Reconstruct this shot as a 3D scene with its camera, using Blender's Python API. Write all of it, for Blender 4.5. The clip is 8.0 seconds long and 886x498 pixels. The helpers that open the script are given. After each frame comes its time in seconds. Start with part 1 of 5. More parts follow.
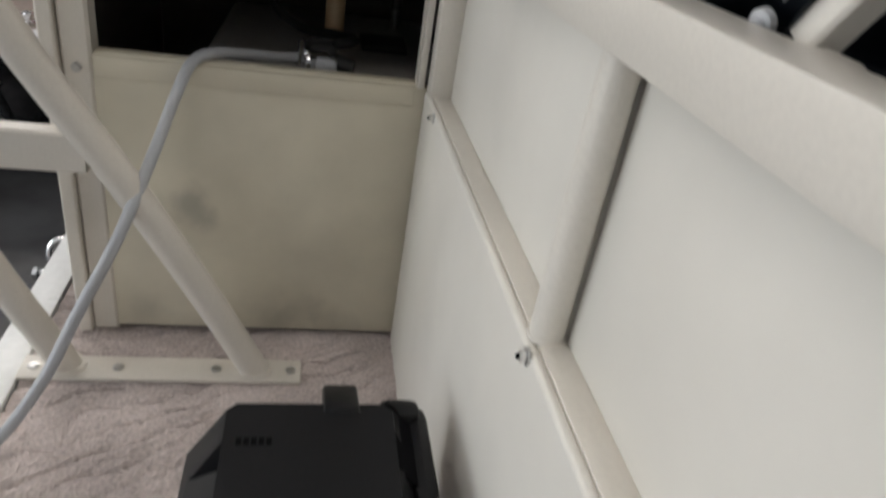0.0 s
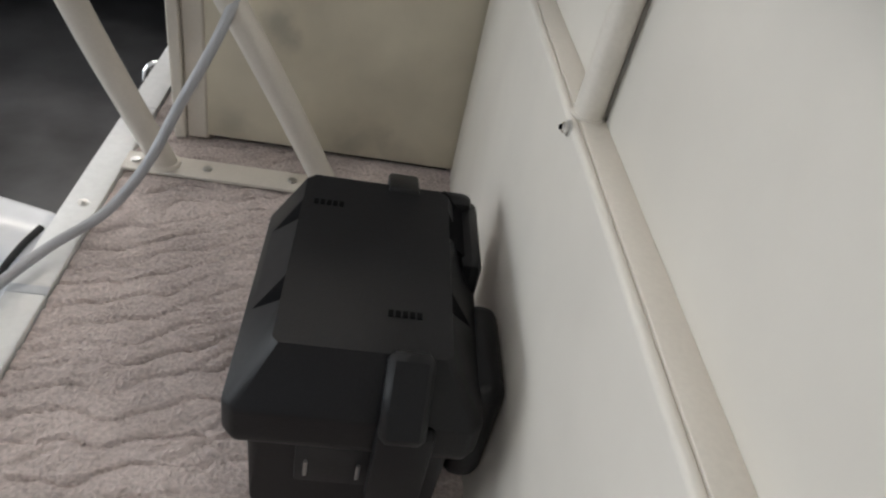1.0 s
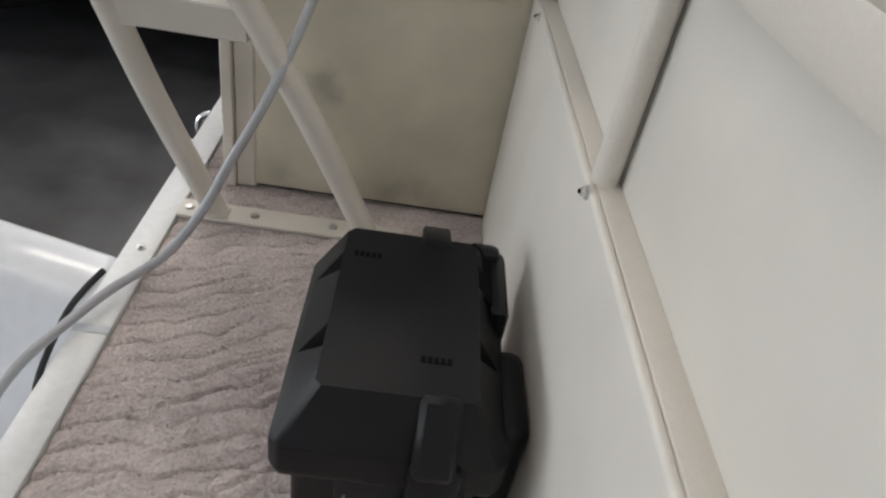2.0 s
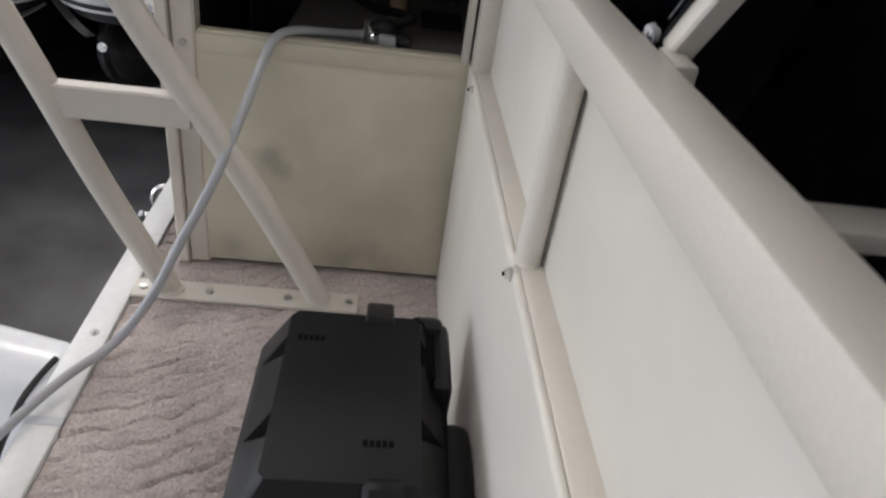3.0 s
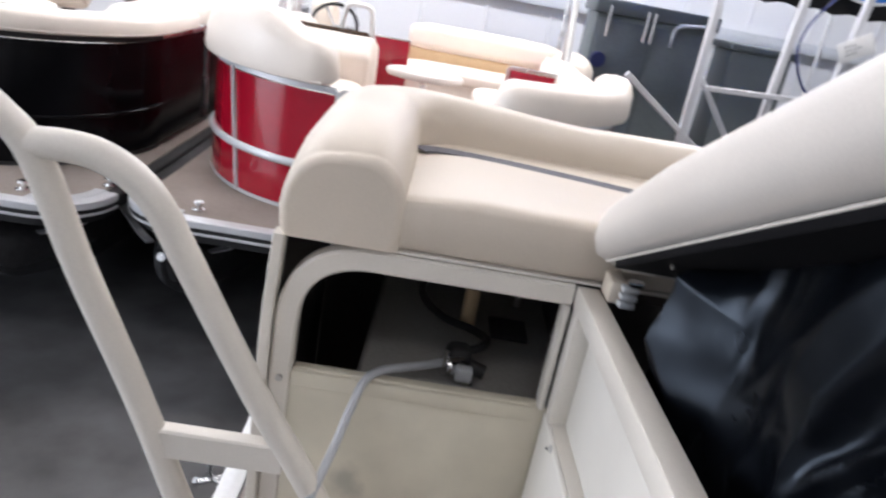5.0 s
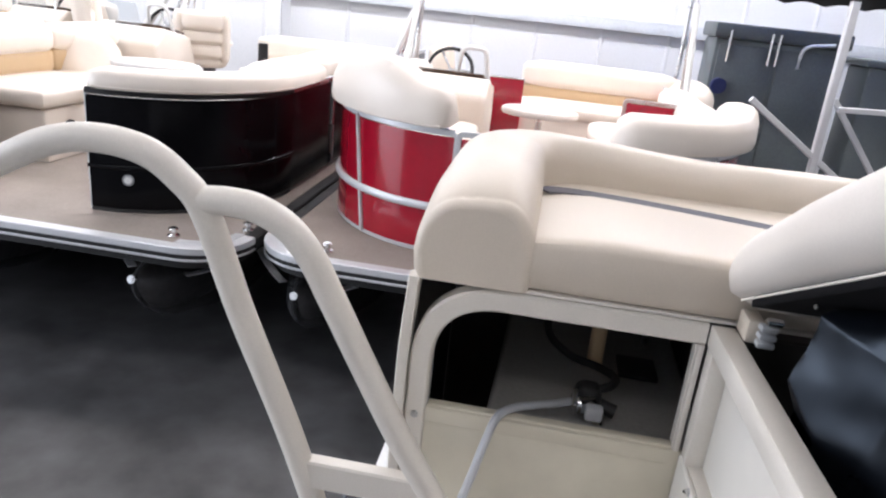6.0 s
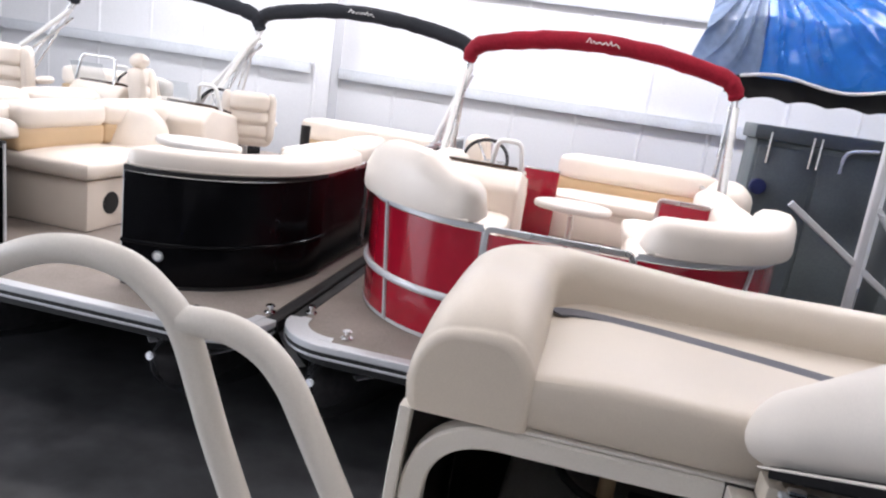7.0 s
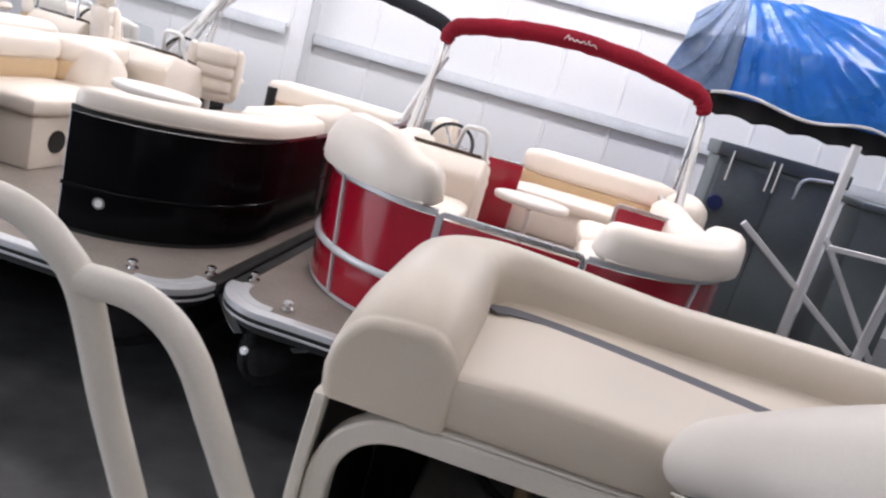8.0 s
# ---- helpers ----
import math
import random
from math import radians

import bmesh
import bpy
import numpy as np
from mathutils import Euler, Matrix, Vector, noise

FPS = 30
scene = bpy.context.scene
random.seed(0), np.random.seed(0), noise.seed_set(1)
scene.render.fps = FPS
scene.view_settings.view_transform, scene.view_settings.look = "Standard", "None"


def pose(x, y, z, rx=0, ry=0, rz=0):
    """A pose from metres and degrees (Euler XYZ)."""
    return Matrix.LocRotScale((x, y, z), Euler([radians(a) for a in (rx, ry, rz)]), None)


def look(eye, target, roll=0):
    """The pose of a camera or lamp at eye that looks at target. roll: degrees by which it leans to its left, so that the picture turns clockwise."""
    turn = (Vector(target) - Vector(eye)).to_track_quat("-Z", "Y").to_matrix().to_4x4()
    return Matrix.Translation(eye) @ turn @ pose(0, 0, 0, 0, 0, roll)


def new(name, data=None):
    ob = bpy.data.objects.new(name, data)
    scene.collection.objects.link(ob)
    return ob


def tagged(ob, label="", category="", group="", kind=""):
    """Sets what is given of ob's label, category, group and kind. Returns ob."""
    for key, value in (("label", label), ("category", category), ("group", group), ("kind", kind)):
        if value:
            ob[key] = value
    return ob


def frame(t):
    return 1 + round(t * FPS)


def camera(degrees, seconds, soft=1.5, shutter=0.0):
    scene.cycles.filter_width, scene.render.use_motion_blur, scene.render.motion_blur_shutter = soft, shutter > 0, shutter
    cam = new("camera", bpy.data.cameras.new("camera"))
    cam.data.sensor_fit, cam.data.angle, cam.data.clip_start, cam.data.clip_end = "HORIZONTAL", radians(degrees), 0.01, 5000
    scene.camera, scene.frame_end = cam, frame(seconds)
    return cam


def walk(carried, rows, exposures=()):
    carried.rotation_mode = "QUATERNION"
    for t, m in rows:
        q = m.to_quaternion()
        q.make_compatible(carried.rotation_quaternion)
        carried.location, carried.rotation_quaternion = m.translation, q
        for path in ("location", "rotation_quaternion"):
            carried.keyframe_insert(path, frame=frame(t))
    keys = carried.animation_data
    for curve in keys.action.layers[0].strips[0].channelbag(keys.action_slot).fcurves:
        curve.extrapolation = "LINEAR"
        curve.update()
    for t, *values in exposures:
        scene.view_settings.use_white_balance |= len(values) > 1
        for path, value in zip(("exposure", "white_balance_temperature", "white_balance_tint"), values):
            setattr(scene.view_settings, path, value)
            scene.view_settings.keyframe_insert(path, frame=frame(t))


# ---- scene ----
cam = camera(64.2, 8.0, soft=2.2, shutter=0.3)
PATH = [
    (0, (-0.15, 0.106, 1.624), (0.248, 1.789, 0.62), 9.9),
    (0.5, (-0.133, 0.027, 1.587), (0.206, 1.607, 0.408), 12.4),
    (1, (-0.152, -0.018, 1.593), (0.105, 1.511, 0.33), 13.4),
    (1.5, (-0.16, -0.045, 1.618), (0.01, 1.499, 0.359), 12.6),
    (1.7, (-0.155, -0.046, 1.63), (-0.027, 1.512, 0.382), 11.8),
    (2.8, (-0.154, -0.061, 1.668), (0.074, 1.591, 0.564), 8.5),
    (3, (-0.122, -0.044, 1.693), (0.077, 1.608, 0.583), 8.8),
    (3.5, (-0.184, -0.001, 1.809), (0.083, 1.678, 0.756), 6.2),
    (4, (-0.231, 0.032, 1.907), (-0.009, 1.776, 0.955), 5.4),
    (4.5, (-0.226, 0.028, 1.937), (0.044, 1.805, 1.062), 9.5),
    (5, (-0.261, 0.036, 1.948), (-0.157, 1.9, 1.232), 10.7),
    (5.2, (-0.261, 0.025, 1.951), (-0.344, 1.897, 1.25), 9.6),
    (6.3, (-0.288, 0.003, 1.989), (-0.556, 1.879, 1.351), 6.0),
    (6.5, (-0.264, 0.024, 2.017), (-0.613, 1.9, 1.418), 7.4),
    (7, (-0.25, 0.084, 2.024), (-0.615, 1.993, 1.555), 8.3),
    (7.5, (-0.25, 0.103, 2.009), (-0.602, 2.014, 1.536), 10.9),
    (8, (-0.23, 0.142, 2.026), (-0.469, 2.065, 1.531), 15.6),
]
EXPOSURES = [(0.0, -0.24, 6500, 10), (0.5, -0.38, 6500, 10), (1.7, -0.42, 6450, 10.5), (2.8, -0.28, 6400, 12), (3.5, -0.16, 6300, 14), (4.0, 0.05, 6280, 14.5), (4.5, 0.19, 6230, 14.5), (5.0, 0.26, 6080, 14.5), (6.3, 0.31, 6080, 15), (6.6, 0.22, 6100, 15.5), (7.0, 0.04, 6130, 16), (7.5, -0.18, 6180, 16), (8.0, -0.22, 6200, 16)]
walk(cam, [(t, look(eye, target, roll)) for t, eye, target, roll in PATH], EXPOSURES)

# ---------------------------------------------------------------- light
world = bpy.data.worlds.new("world")
scene.world = world
world.use_nodes = True
wn = world.node_tree
bg = wn.nodes["Background"]
sky = wn.nodes.new("ShaderNodeTexSky")
sky.sky_type, sky.sun_disc = "NISHITA", False
sky.sun_elevation, sky.sun_rotation = radians(40), radians(200)
wn.links.new(sky.outputs["Color"], bg.inputs["Color"])
bg.inputs["Strength"].default_value = 0.06

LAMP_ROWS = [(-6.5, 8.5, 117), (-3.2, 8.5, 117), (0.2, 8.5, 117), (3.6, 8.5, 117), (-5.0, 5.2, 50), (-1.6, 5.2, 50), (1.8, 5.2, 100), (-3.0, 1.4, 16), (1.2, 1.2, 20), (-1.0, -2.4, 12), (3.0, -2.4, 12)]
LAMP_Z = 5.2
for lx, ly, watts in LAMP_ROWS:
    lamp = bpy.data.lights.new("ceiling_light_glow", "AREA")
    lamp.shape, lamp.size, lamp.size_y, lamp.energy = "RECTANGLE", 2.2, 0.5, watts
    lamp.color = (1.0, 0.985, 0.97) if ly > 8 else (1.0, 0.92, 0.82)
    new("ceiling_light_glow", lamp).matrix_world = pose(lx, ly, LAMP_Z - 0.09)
# daylight in the open hall door on the west side
day = bpy.data.lights.new("door_daylight", "AREA")
day.shape, day.size, day.size_y, day.energy = "RECTANGLE", 7.0, 3.9, 540
day.color = (0.92, 0.965, 1.0)
new("door_daylight", day).matrix_world = look((-9.9, 0.3, 2.05), (0.0, 0.4, 1.4))


# ---------------------------------------------------------------- materials
def material(name, color, rough=0.5, metal=0.0, vary=0.12, grain=60.0, bump=0.1, coat=0.0, stain=2.5, spec=0.5, bump_scale=None, dist=0.002):
    """A surface with grain and broad stains in colour and roughness, and a fine relief."""
    m = bpy.data.materials.new(name)
    m.use_nodes = True
    nt = m.node_tree
    b = nt.nodes["Principled BSDF"]
    tc = nt.nodes.new("ShaderNodeTexCoord")
    fine = nt.nodes.new("ShaderNodeTexNoise")
    fine.inputs["Scale"].default_value, fine.inputs["Detail"].default_value = grain, 5
    broad = nt.nodes.new("ShaderNodeTexNoise")
    broad.inputs["Scale"].default_value, broad.inputs["Detail"].default_value = stain, 4
    for n in (fine, broad):
        nt.links.new(tc.outputs["Object"], n.inputs["Vector"])
    both = nt.nodes.new("ShaderNodeMath")
    both.operation = "ADD"
    nt.links.new(fine.outputs["Fac"], both.inputs[0])
    nt.links.new(broad.outputs["Fac"], both.inputs[1])
    ramp = nt.nodes.new("ShaderNodeMapRange")
    ramp.inputs["From Min"].default_value, ramp.inputs["From Max"].default_value = 0.7, 1.3
    ramp.inputs["To Min"].default_value, ramp.inputs["To Max"].default_value = 1 - vary, 1 + vary * 0.5
    nt.links.new(both.outputs[0], ramp.inputs["Value"])
    mix = nt.nodes.new("ShaderNodeMix")
    mix.data_type, mix.blend_type = "RGBA", "MULTIPLY"
    mix.inputs["Factor"].default_value = 1.0
    mix.inputs[6].default_value = (*color, 1)
    nt.links.new(ramp.outputs["Result"], mix.inputs[7])
    nt.links.new(mix.outputs[2], b.inputs["Base Color"])
    rr = nt.nodes.new("ShaderNodeMapRange")
    rr.inputs["From Min"].default_value, rr.inputs["From Max"].default_value = 0.3, 0.7
    rr.inputs["To Min"].default_value, rr.inputs["To Max"].default_value = rough * 0.85, min(1, rough * 1.15)
    nt.links.new(broad.outputs["Fac"], rr.inputs["Value"])
    nt.links.new(rr.outputs["Result"], b.inputs["Roughness"])
    b.inputs["Metallic"].default_value = metal
    b.inputs["Coat Weight"].default_value = coat
    b.inputs["Specular IOR Level"].default_value = spec
    if bump:
        relief = fine
        if bump_scale:
            relief = nt.nodes.new("ShaderNodeTexNoise")
            relief.inputs["Scale"].default_value, relief.inputs["Detail"].default_value = bump_scale, 3
            nt.links.new(tc.outputs["Object"], relief.inputs["Vector"])
        bp = nt.nodes.new("ShaderNodeBump")
        bp.inputs["Strength"].default_value, bp.inputs["Distance"].default_value = bump, dist
        nt.links.new(relief.outputs["Fac"], bp.inputs["Height"])
        nt.links.new(bp.outputs["Normal"], b.inputs["Normal"])
    return m


def carpet_material():
    """Taupe marine carpet: short fuzzy pile with soft wavy creases across the boat."""
    m = material("carpet", (0.615, 0.537, 0.510), 0.95, vary=0.36, grain=210, bump=0.9, stain=9, spec=0.15, dist=0.005)
    nt = m.node_tree
    b = nt.nodes["Principled BSDF"]
    old = b.inputs["Normal"].links[0].from_node
    tc = nt.nodes.new("ShaderNodeTexCoord")
    mp = nt.nodes.new("ShaderNodeMapping")
    mp.inputs["Rotation"].default_value = (0, 0, radians(-16))
    mp.inputs["Scale"].default_value = (0.35, 1.0, 1.0)
    nt.links.new(tc.outputs["Object"], mp.inputs["Vector"])
    wv = nt.nodes.new("ShaderNodeTexWave")
    wv.wave_type, wv.bands_direction = "BANDS", "Y"
    wv.inputs["Scale"].default_value, wv.inputs["Distortion"].default_value = 6.2, 5.0
    wv.inputs["Detail"].default_value, wv.inputs["Detail Scale"].default_value = 3.0, 1.6
    nt.links.new(mp.outputs["Vector"], wv.inputs["Vector"])
    bp = nt.nodes.new("ShaderNodeBump")
    bp.inputs["Strength"].default_value, bp.inputs["Distance"].default_value = 0.14, 0.005
    nt.links.new(wv.outputs["Fac"], bp.inputs["Height"])
    nt.links.new(old.outputs["Normal"], bp.inputs["Normal"])
    nt.links.new(bp.outputs["Normal"], b.inputs["Normal"])
    return m


PAINT = material("cream_powder_coat", (0.67, 0.63, 0.565), 0.38, vary=0.06, grain=300, bump=0.12, stain=4, dist=0.0006)
PANEL = material("cream_aluminium_panel", (0.71, 0.68, 0.62), 0.42, vary=0.05, grain=14, bump=0.03, stain=2.2, dist=0.0006, bump_scale=240)
TUB = material("cream_moulded_panel", (0.60, 0.551, 0.438), 0.45, vary=0.16, grain=9, bump=0.1, stain=5, dist=0.0008)
def grey_marked(m, spots):
    """Soft grey marks of uneven outline at the given places on a panel."""
    nt = m.node_tree
    b = nt.nodes["Principled BSDF"]
    src = b.inputs["Base Color"].links[0].from_socket
    tc = nt.nodes.new("ShaderNodeTexCoord")
    wob = nt.nodes.new("ShaderNodeTexNoise")
    wob.inputs["Scale"].default_value, wob.inputs["Detail"].default_value = 22, 5
    nt.links.new(tc.outputs["Object"], wob.inputs["Vector"])
    for place, size, depth in spots:
        d = nt.nodes.new("ShaderNodeVectorMath")
        d.operation = "DISTANCE"
        d.inputs[1].default_value = place
        nt.links.new(tc.outputs["Object"], d.inputs[0])
        add = nt.nodes.new("ShaderNodeMath")
        add.operation = "MULTIPLY_ADD"
        add.inputs[1].default_value = size * 1.6
        nt.links.new(wob.outputs["Fac"], add.inputs[0])
        nt.links.new(d.outputs["Value"], add.inputs[2])
        fade = nt.nodes.new("ShaderNodeMapRange")
        fade.interpolation_type = "SMOOTHSTEP"
        fade.inputs["From Min"].default_value, fade.inputs["From Max"].default_value = size * 0.7, size * 1.9
        fade.inputs["To Min"].default_value, fade.inputs["To Max"].default_value = depth, 0.0
        nt.links.new(add.outputs[0], fade.inputs["Value"])
        mix = nt.nodes.new("ShaderNodeMix")
        mix.data_type = "RGBA"
        mix.inputs[7].default_value = (0.20, 0.19, 0.165, 1)
        nt.links.new(fade.outputs["Result"], mix.inputs["Factor"])
        nt.links.new(src, mix.inputs[6])
        src = mix.outputs[2]
    nt.links.new(src, b.inputs["Base Color"])


grey_marked(TUB, [((-0.300, 1.0, 1.135), 0.040, 0.55), ((-0.275, 1.0, 1.115), 0.025, 0.45), ((-0.165, 1.0, 0.955), 0.060, 0.45), ((-0.09, 1.0, 0.94), 0.045, 0.35), ((-0.36, 1.0, 0.96), 0.04, 0.3)])
VINYL_PALE = material("pale_cream_vinyl", (0.82, 0.745, 0.66), 0.42, vary=0.06, grain=300, bump=0.2, stain=5, dist=0.0008)
VINYL = material("cream_vinyl", (0.605, 0.535, 0.447), 0.44, vary=0.06, grain=420, bump=0.25, stain=6, dist=0.0008)
VINYL_WHITE = material("off_white_vinyl", (0.625, 0.578, 0.522), 0.46, vary=0.06, grain=420, bump=0.25, stain=6, dist=0.0008)
VINYL_TAN = material("tan_vinyl", (0.58, 0.42, 0.25), 0.45, vary=0.08, grain=300, bump=0.2, stain=5, dist=0.0008)
STRIPE = material("grey_vinyl", (0.15, 0.15, 0.17), 0.85, vary=0.1, grain=300, bump=0.2, spec=0.15)
WHITE_EDGE = material("white_edge_trim", (0.80, 0.81, 0.80), 0.28, vary=0.08, grain=80, bump=0.05)
WHITE_GLOSS = material("white_gelcoat", (0.80, 0.82, 0.85), 0.2, vary=0.05, grain=40, bump=0.03, coat=0.3)
BLACK_PLASTIC = material("black_moulded_plastic", (0.0085, 0.0088, 0.0102), 0.42, vary=0.3, grain=500, bump=0.35, stain=8, dist=0.0008, spec=0.28)
RUBBER = material("black_rubber", (0.012, 0.012, 0.013), 0.6, vary=0.2, grain=200, bump=0.2)
DULL_BLACK = material("matt_black_cloth", (0.005, 0.005, 0.006), 0.9, vary=0.3, grain=300, bump=0.2, spec=0.08)
CANVAS = material("black_coated_canvas", (0.0055, 0.0066, 0.0098), 0.29, vary=0.25, grain=900, bump=0.16, stain=5, dist=0.0006, spec=0.66)
CANVAS.node_tree.nodes["Principled BSDF"].inputs["Specular Tint"].default_value = (0.72, 0.84, 1.0, 1)
CHARCOAL = material("charcoal_coated_cloth", (0.026, 0.026, 0.028), 0.36, vary=0.25, grain=700, bump=0.2, stain=6, dist=0.0008, spec=0.7)
THREAD = material("white_thread", (0.14, 0.14, 0.15), 0.8, vary=0.1, bump=0)
HOSE = material("grey_braided_hose", (0.42, 0.43, 0.45), 0.4, vary=0.12, grain=700, bump=0.4, dist=0.0008)
CHROME = material("chrome", (0.82, 0.82, 0.82), 0.13, 1.0, vary=0.05, bump=0)
STEEL = material("zinc_steel", (0.55, 0.55, 0.54), 0.34, 1.0, vary=0.2, grain=150, bump=0.15)
ALU = material("brushed_aluminium", (0.72, 0.73, 0.74), 0.28, 1.0, vary=0.1, grain=120, bump=0.06)
EDGE_ALU = material("satin_aluminium_edging", (0.64, 0.65, 0.67), 0.42, 0.3, vary=0.08, grain=90, bump=0.04)
BLACK_GLOSS = material("black_gloss_panel", (0.004, 0.004, 0.005), 0.16, vary=0.2, grain=20, bump=0.05, coat=0.0, spec=0.11, bump_scale=6, dist=0.004)
PONTOON = material("dark_pontoon_paint", (0.09, 0.09, 0.095), 0.24, 0.5, vary=0.25, grain=30, bump=0.05, spec=0.6)
RED_GLOSS = material("red_gloss_panel", (0.36, 0.006, 0.022), 0.16, vary=0.08, grain=20, bump=0.04, coat=0.5, bump_scale=6, dist=0.004)
RED_CANVAS = material("red_canvas", (0.23, 0.010, 0.023), 0.8, vary=0.25, grain=60, bump=0.9, dist=0.014, bump_scale=9, spec=0.15)
DARK_CANVAS = material("charcoal_canvas", (0.022, 0.024, 0.030), 0.8, vary=0.25, grain=60, bump=0.8, dist=0.012, bump_scale=9, spec=0.2)
BLUE_TARP = material("blue_tarpaulin", (0.04, 0.235, 0.70), 0.30, vary=0.15, grain=14, bump=0.2, dist=0.01, bump_scale=7)
SILVER_TARP = material("silver_blue_tarpaulin", (0.24, 0.33, 0.50), 0.4, vary=0.2, grain=14, bump=0.35, dist=0.02, bump_scale=7)
NAVY = material("navy_plastic", (0.02, 0.03, 0.13), 0.5, vary=0.2, grain=60, bump=0.1)
TABLE_WHITE = material("warm_white_plastic", (0.82, 0.79, 0.75), 0.35, vary=0.05, grain=60, bump=0.04)
TANK = material("grey_tank_plastic", (0.30, 0.292, 0.272), 0.55, vary=0.15, grain=120, bump=0.15)
# near-black: the shade of enclosed insides is put into this colour
SHADED_SHELL = material("shade_toned_shell", (0.035, 0.03, 0.027), 0.7, vary=0.3, grain=60, bump=0.2)
CONCRETE = material("sealed_concrete", (0.076, 0.076, 0.079), 0.34, vary=0.6, grain=5, bump=0.05, stain=1.3, dist=0.002)
WALL_PAINT = material("white_wall_sheet", (0.70, 0.71, 0.725), 0.5, vary=0.04, grain=30, bump=0.05, stain=0.7)
GIRT = material("grey_girt", (0.60, 0.63, 0.66), 0.45, vary=0.1, grain=40, bump=0.05)
CEILING = material("ceiling_sheet", (0.75, 0.76, 0.77), 0.6, vary=0.06, grain=20, bump=0.05)
SLATE = material("dark_grey_plastic", (0.115, 0.135, 0.142), 0.45, vary=0.2, grain=60, bump=0.1)
TAUPE = material("taupe_deck_carpet", (0.345, 0.30, 0.268), 0.95, vary=0.25, grain=160, bump=0.5, spec=0.15, dist=0.004)
WOOD = material("dark_wood_dash", (0.07, 0.04, 0.022), 0.25, vary=0.4, grain=25, bump=0.05, coat=0.4)
CARPET = carpet_material()
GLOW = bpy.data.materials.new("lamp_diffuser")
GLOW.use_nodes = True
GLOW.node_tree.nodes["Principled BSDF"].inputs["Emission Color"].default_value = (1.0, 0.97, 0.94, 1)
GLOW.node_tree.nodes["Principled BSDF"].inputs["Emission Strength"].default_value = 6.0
GLASS = bpy.data.materials.new("smoked_screen")
GLASS.use_nodes = True
gb = GLASS.node_tree.nodes["Principled BSDF"]
gb.inputs["Base Color"].default_value, gb.inputs["Roughness"].default_value = (0.75, 0.78, 0.8, 1), 0.05
clear = GLASS.node_tree.nodes.new("ShaderNodeBsdfTransparent")
clear.inputs["Color"].default_value = (0.90, 0.92, 0.93, 1)
blend = GLASS.node_tree.nodes.new("ShaderNodeMixShader")
blend.inputs["Fac"].default_value = 0.14
GLASS.node_tree.links.new(clear.outputs[0], blend.inputs[1])
GLASS.node_tree.links.new(gb.outputs[0], blend.inputs[2])
GLASS.node_tree.links.new(blend.outputs[0], GLASS.node_tree.nodes["Material Output"].inputs["Surface"])


# ---------------------------------------------------------------- mesh helpers
def part(name, bm, mat, parent=None, label="", smooth=True):
    """Links a bmesh as one mesh object under a thing or a part."""
    bmesh.ops.recalc_face_normals(bm, faces=bm.faces)
    me = bpy.data.meshes.new(name)
    bm.to_mesh(me)
    bm.free()
    if smooth:
        me.polygons.foreach_set("use_smooth", [True] * len(me.polygons))
        me.set_sharp_from_angle(angle=radians(38))
    me.materials.append(mat)
    ob = new(name, me)
    if parent:
        ob.parent = parent
    if label:
        ob["label"] = label
    return ob


def thing(name, label, category, group="", at=(0, 0, 0)):
    ob = new(name)
    ob.empty_display_size = 0.05
    ob.location = at
    return tagged(ob, label, category, group)


def structure(name, bm, mat, label, category):
    return tagged(part(name, bm, mat), label, category, kind="structure")


def block(lo, hi, bevel=0.0, seg=2, bm=None):
    """A box from corner to corner with rounded edges."""
    one = bmesh.new()
    lo, hi = Vector(lo), Vector(hi)
    bmesh.ops.create_cube(one, size=1.0, matrix=Matrix.Translation((lo + hi) / 2) @ Matrix.Diagonal((*(hi - lo), 1)))
    if bevel:
        bmesh.ops.bevel(one, geom=one.edges[:], offset=bevel, segments=seg, profile=0.5, affect="EDGES")
    return merged(bm, one)


def merged(bm, one):
    if bm is None:
        return one
    me = bpy.data.meshes.new("tmp")
    one.to_mesh(me)
    one.free()
    bm.from_mesh(me)
    bpy.data.meshes.remove(me)
    return bm


def turned(bm, m):
    bmesh.ops.transform(bm, matrix=m, verts=bm.verts[:])
    return bm


def fillet(points, radius, steps=8):
    """A path through the points with its corners rounded."""
    pts = [Vector(p) for p in points]
    out = [pts[0]]
    for a, b, c in zip(pts, pts[1:], pts[2:]):
        r = radius if not isinstance(radius, (list, tuple)) else radius[len(out) and 0]
        u, v = (a - b), (c - b)
        d = min(r, u.length * 0.49, v.length * 0.49)
        p, q = b + u.normalized() * d, b + v.normalized() * d
        for k in range(steps + 1):
            t = k / steps
            out.append(p * (1 - t) ** 2 + b * 2 * t * (1 - t) + q * t * t)
    return out + [pts[-1]]


def spline(points, steps=8):
    """A smooth curve through the points."""
    p = [Vector(q) for q in points]
    p = [p[0] * 2 - p[1]] + p + [p[-1] * 2 - p[-2]]
    out = []
    for a, b, c, d in zip(p, p[1:], p[2:], p[3:]):
        for k in range(steps):
            t = k / steps
            out.append(0.5 * (2 * b + (c - a) * t + (2 * a - 5 * b + 4 * c - d) * t * t + (3 * b - a - 3 * c + d) * t ** 3))
    return out + [p[-2]]


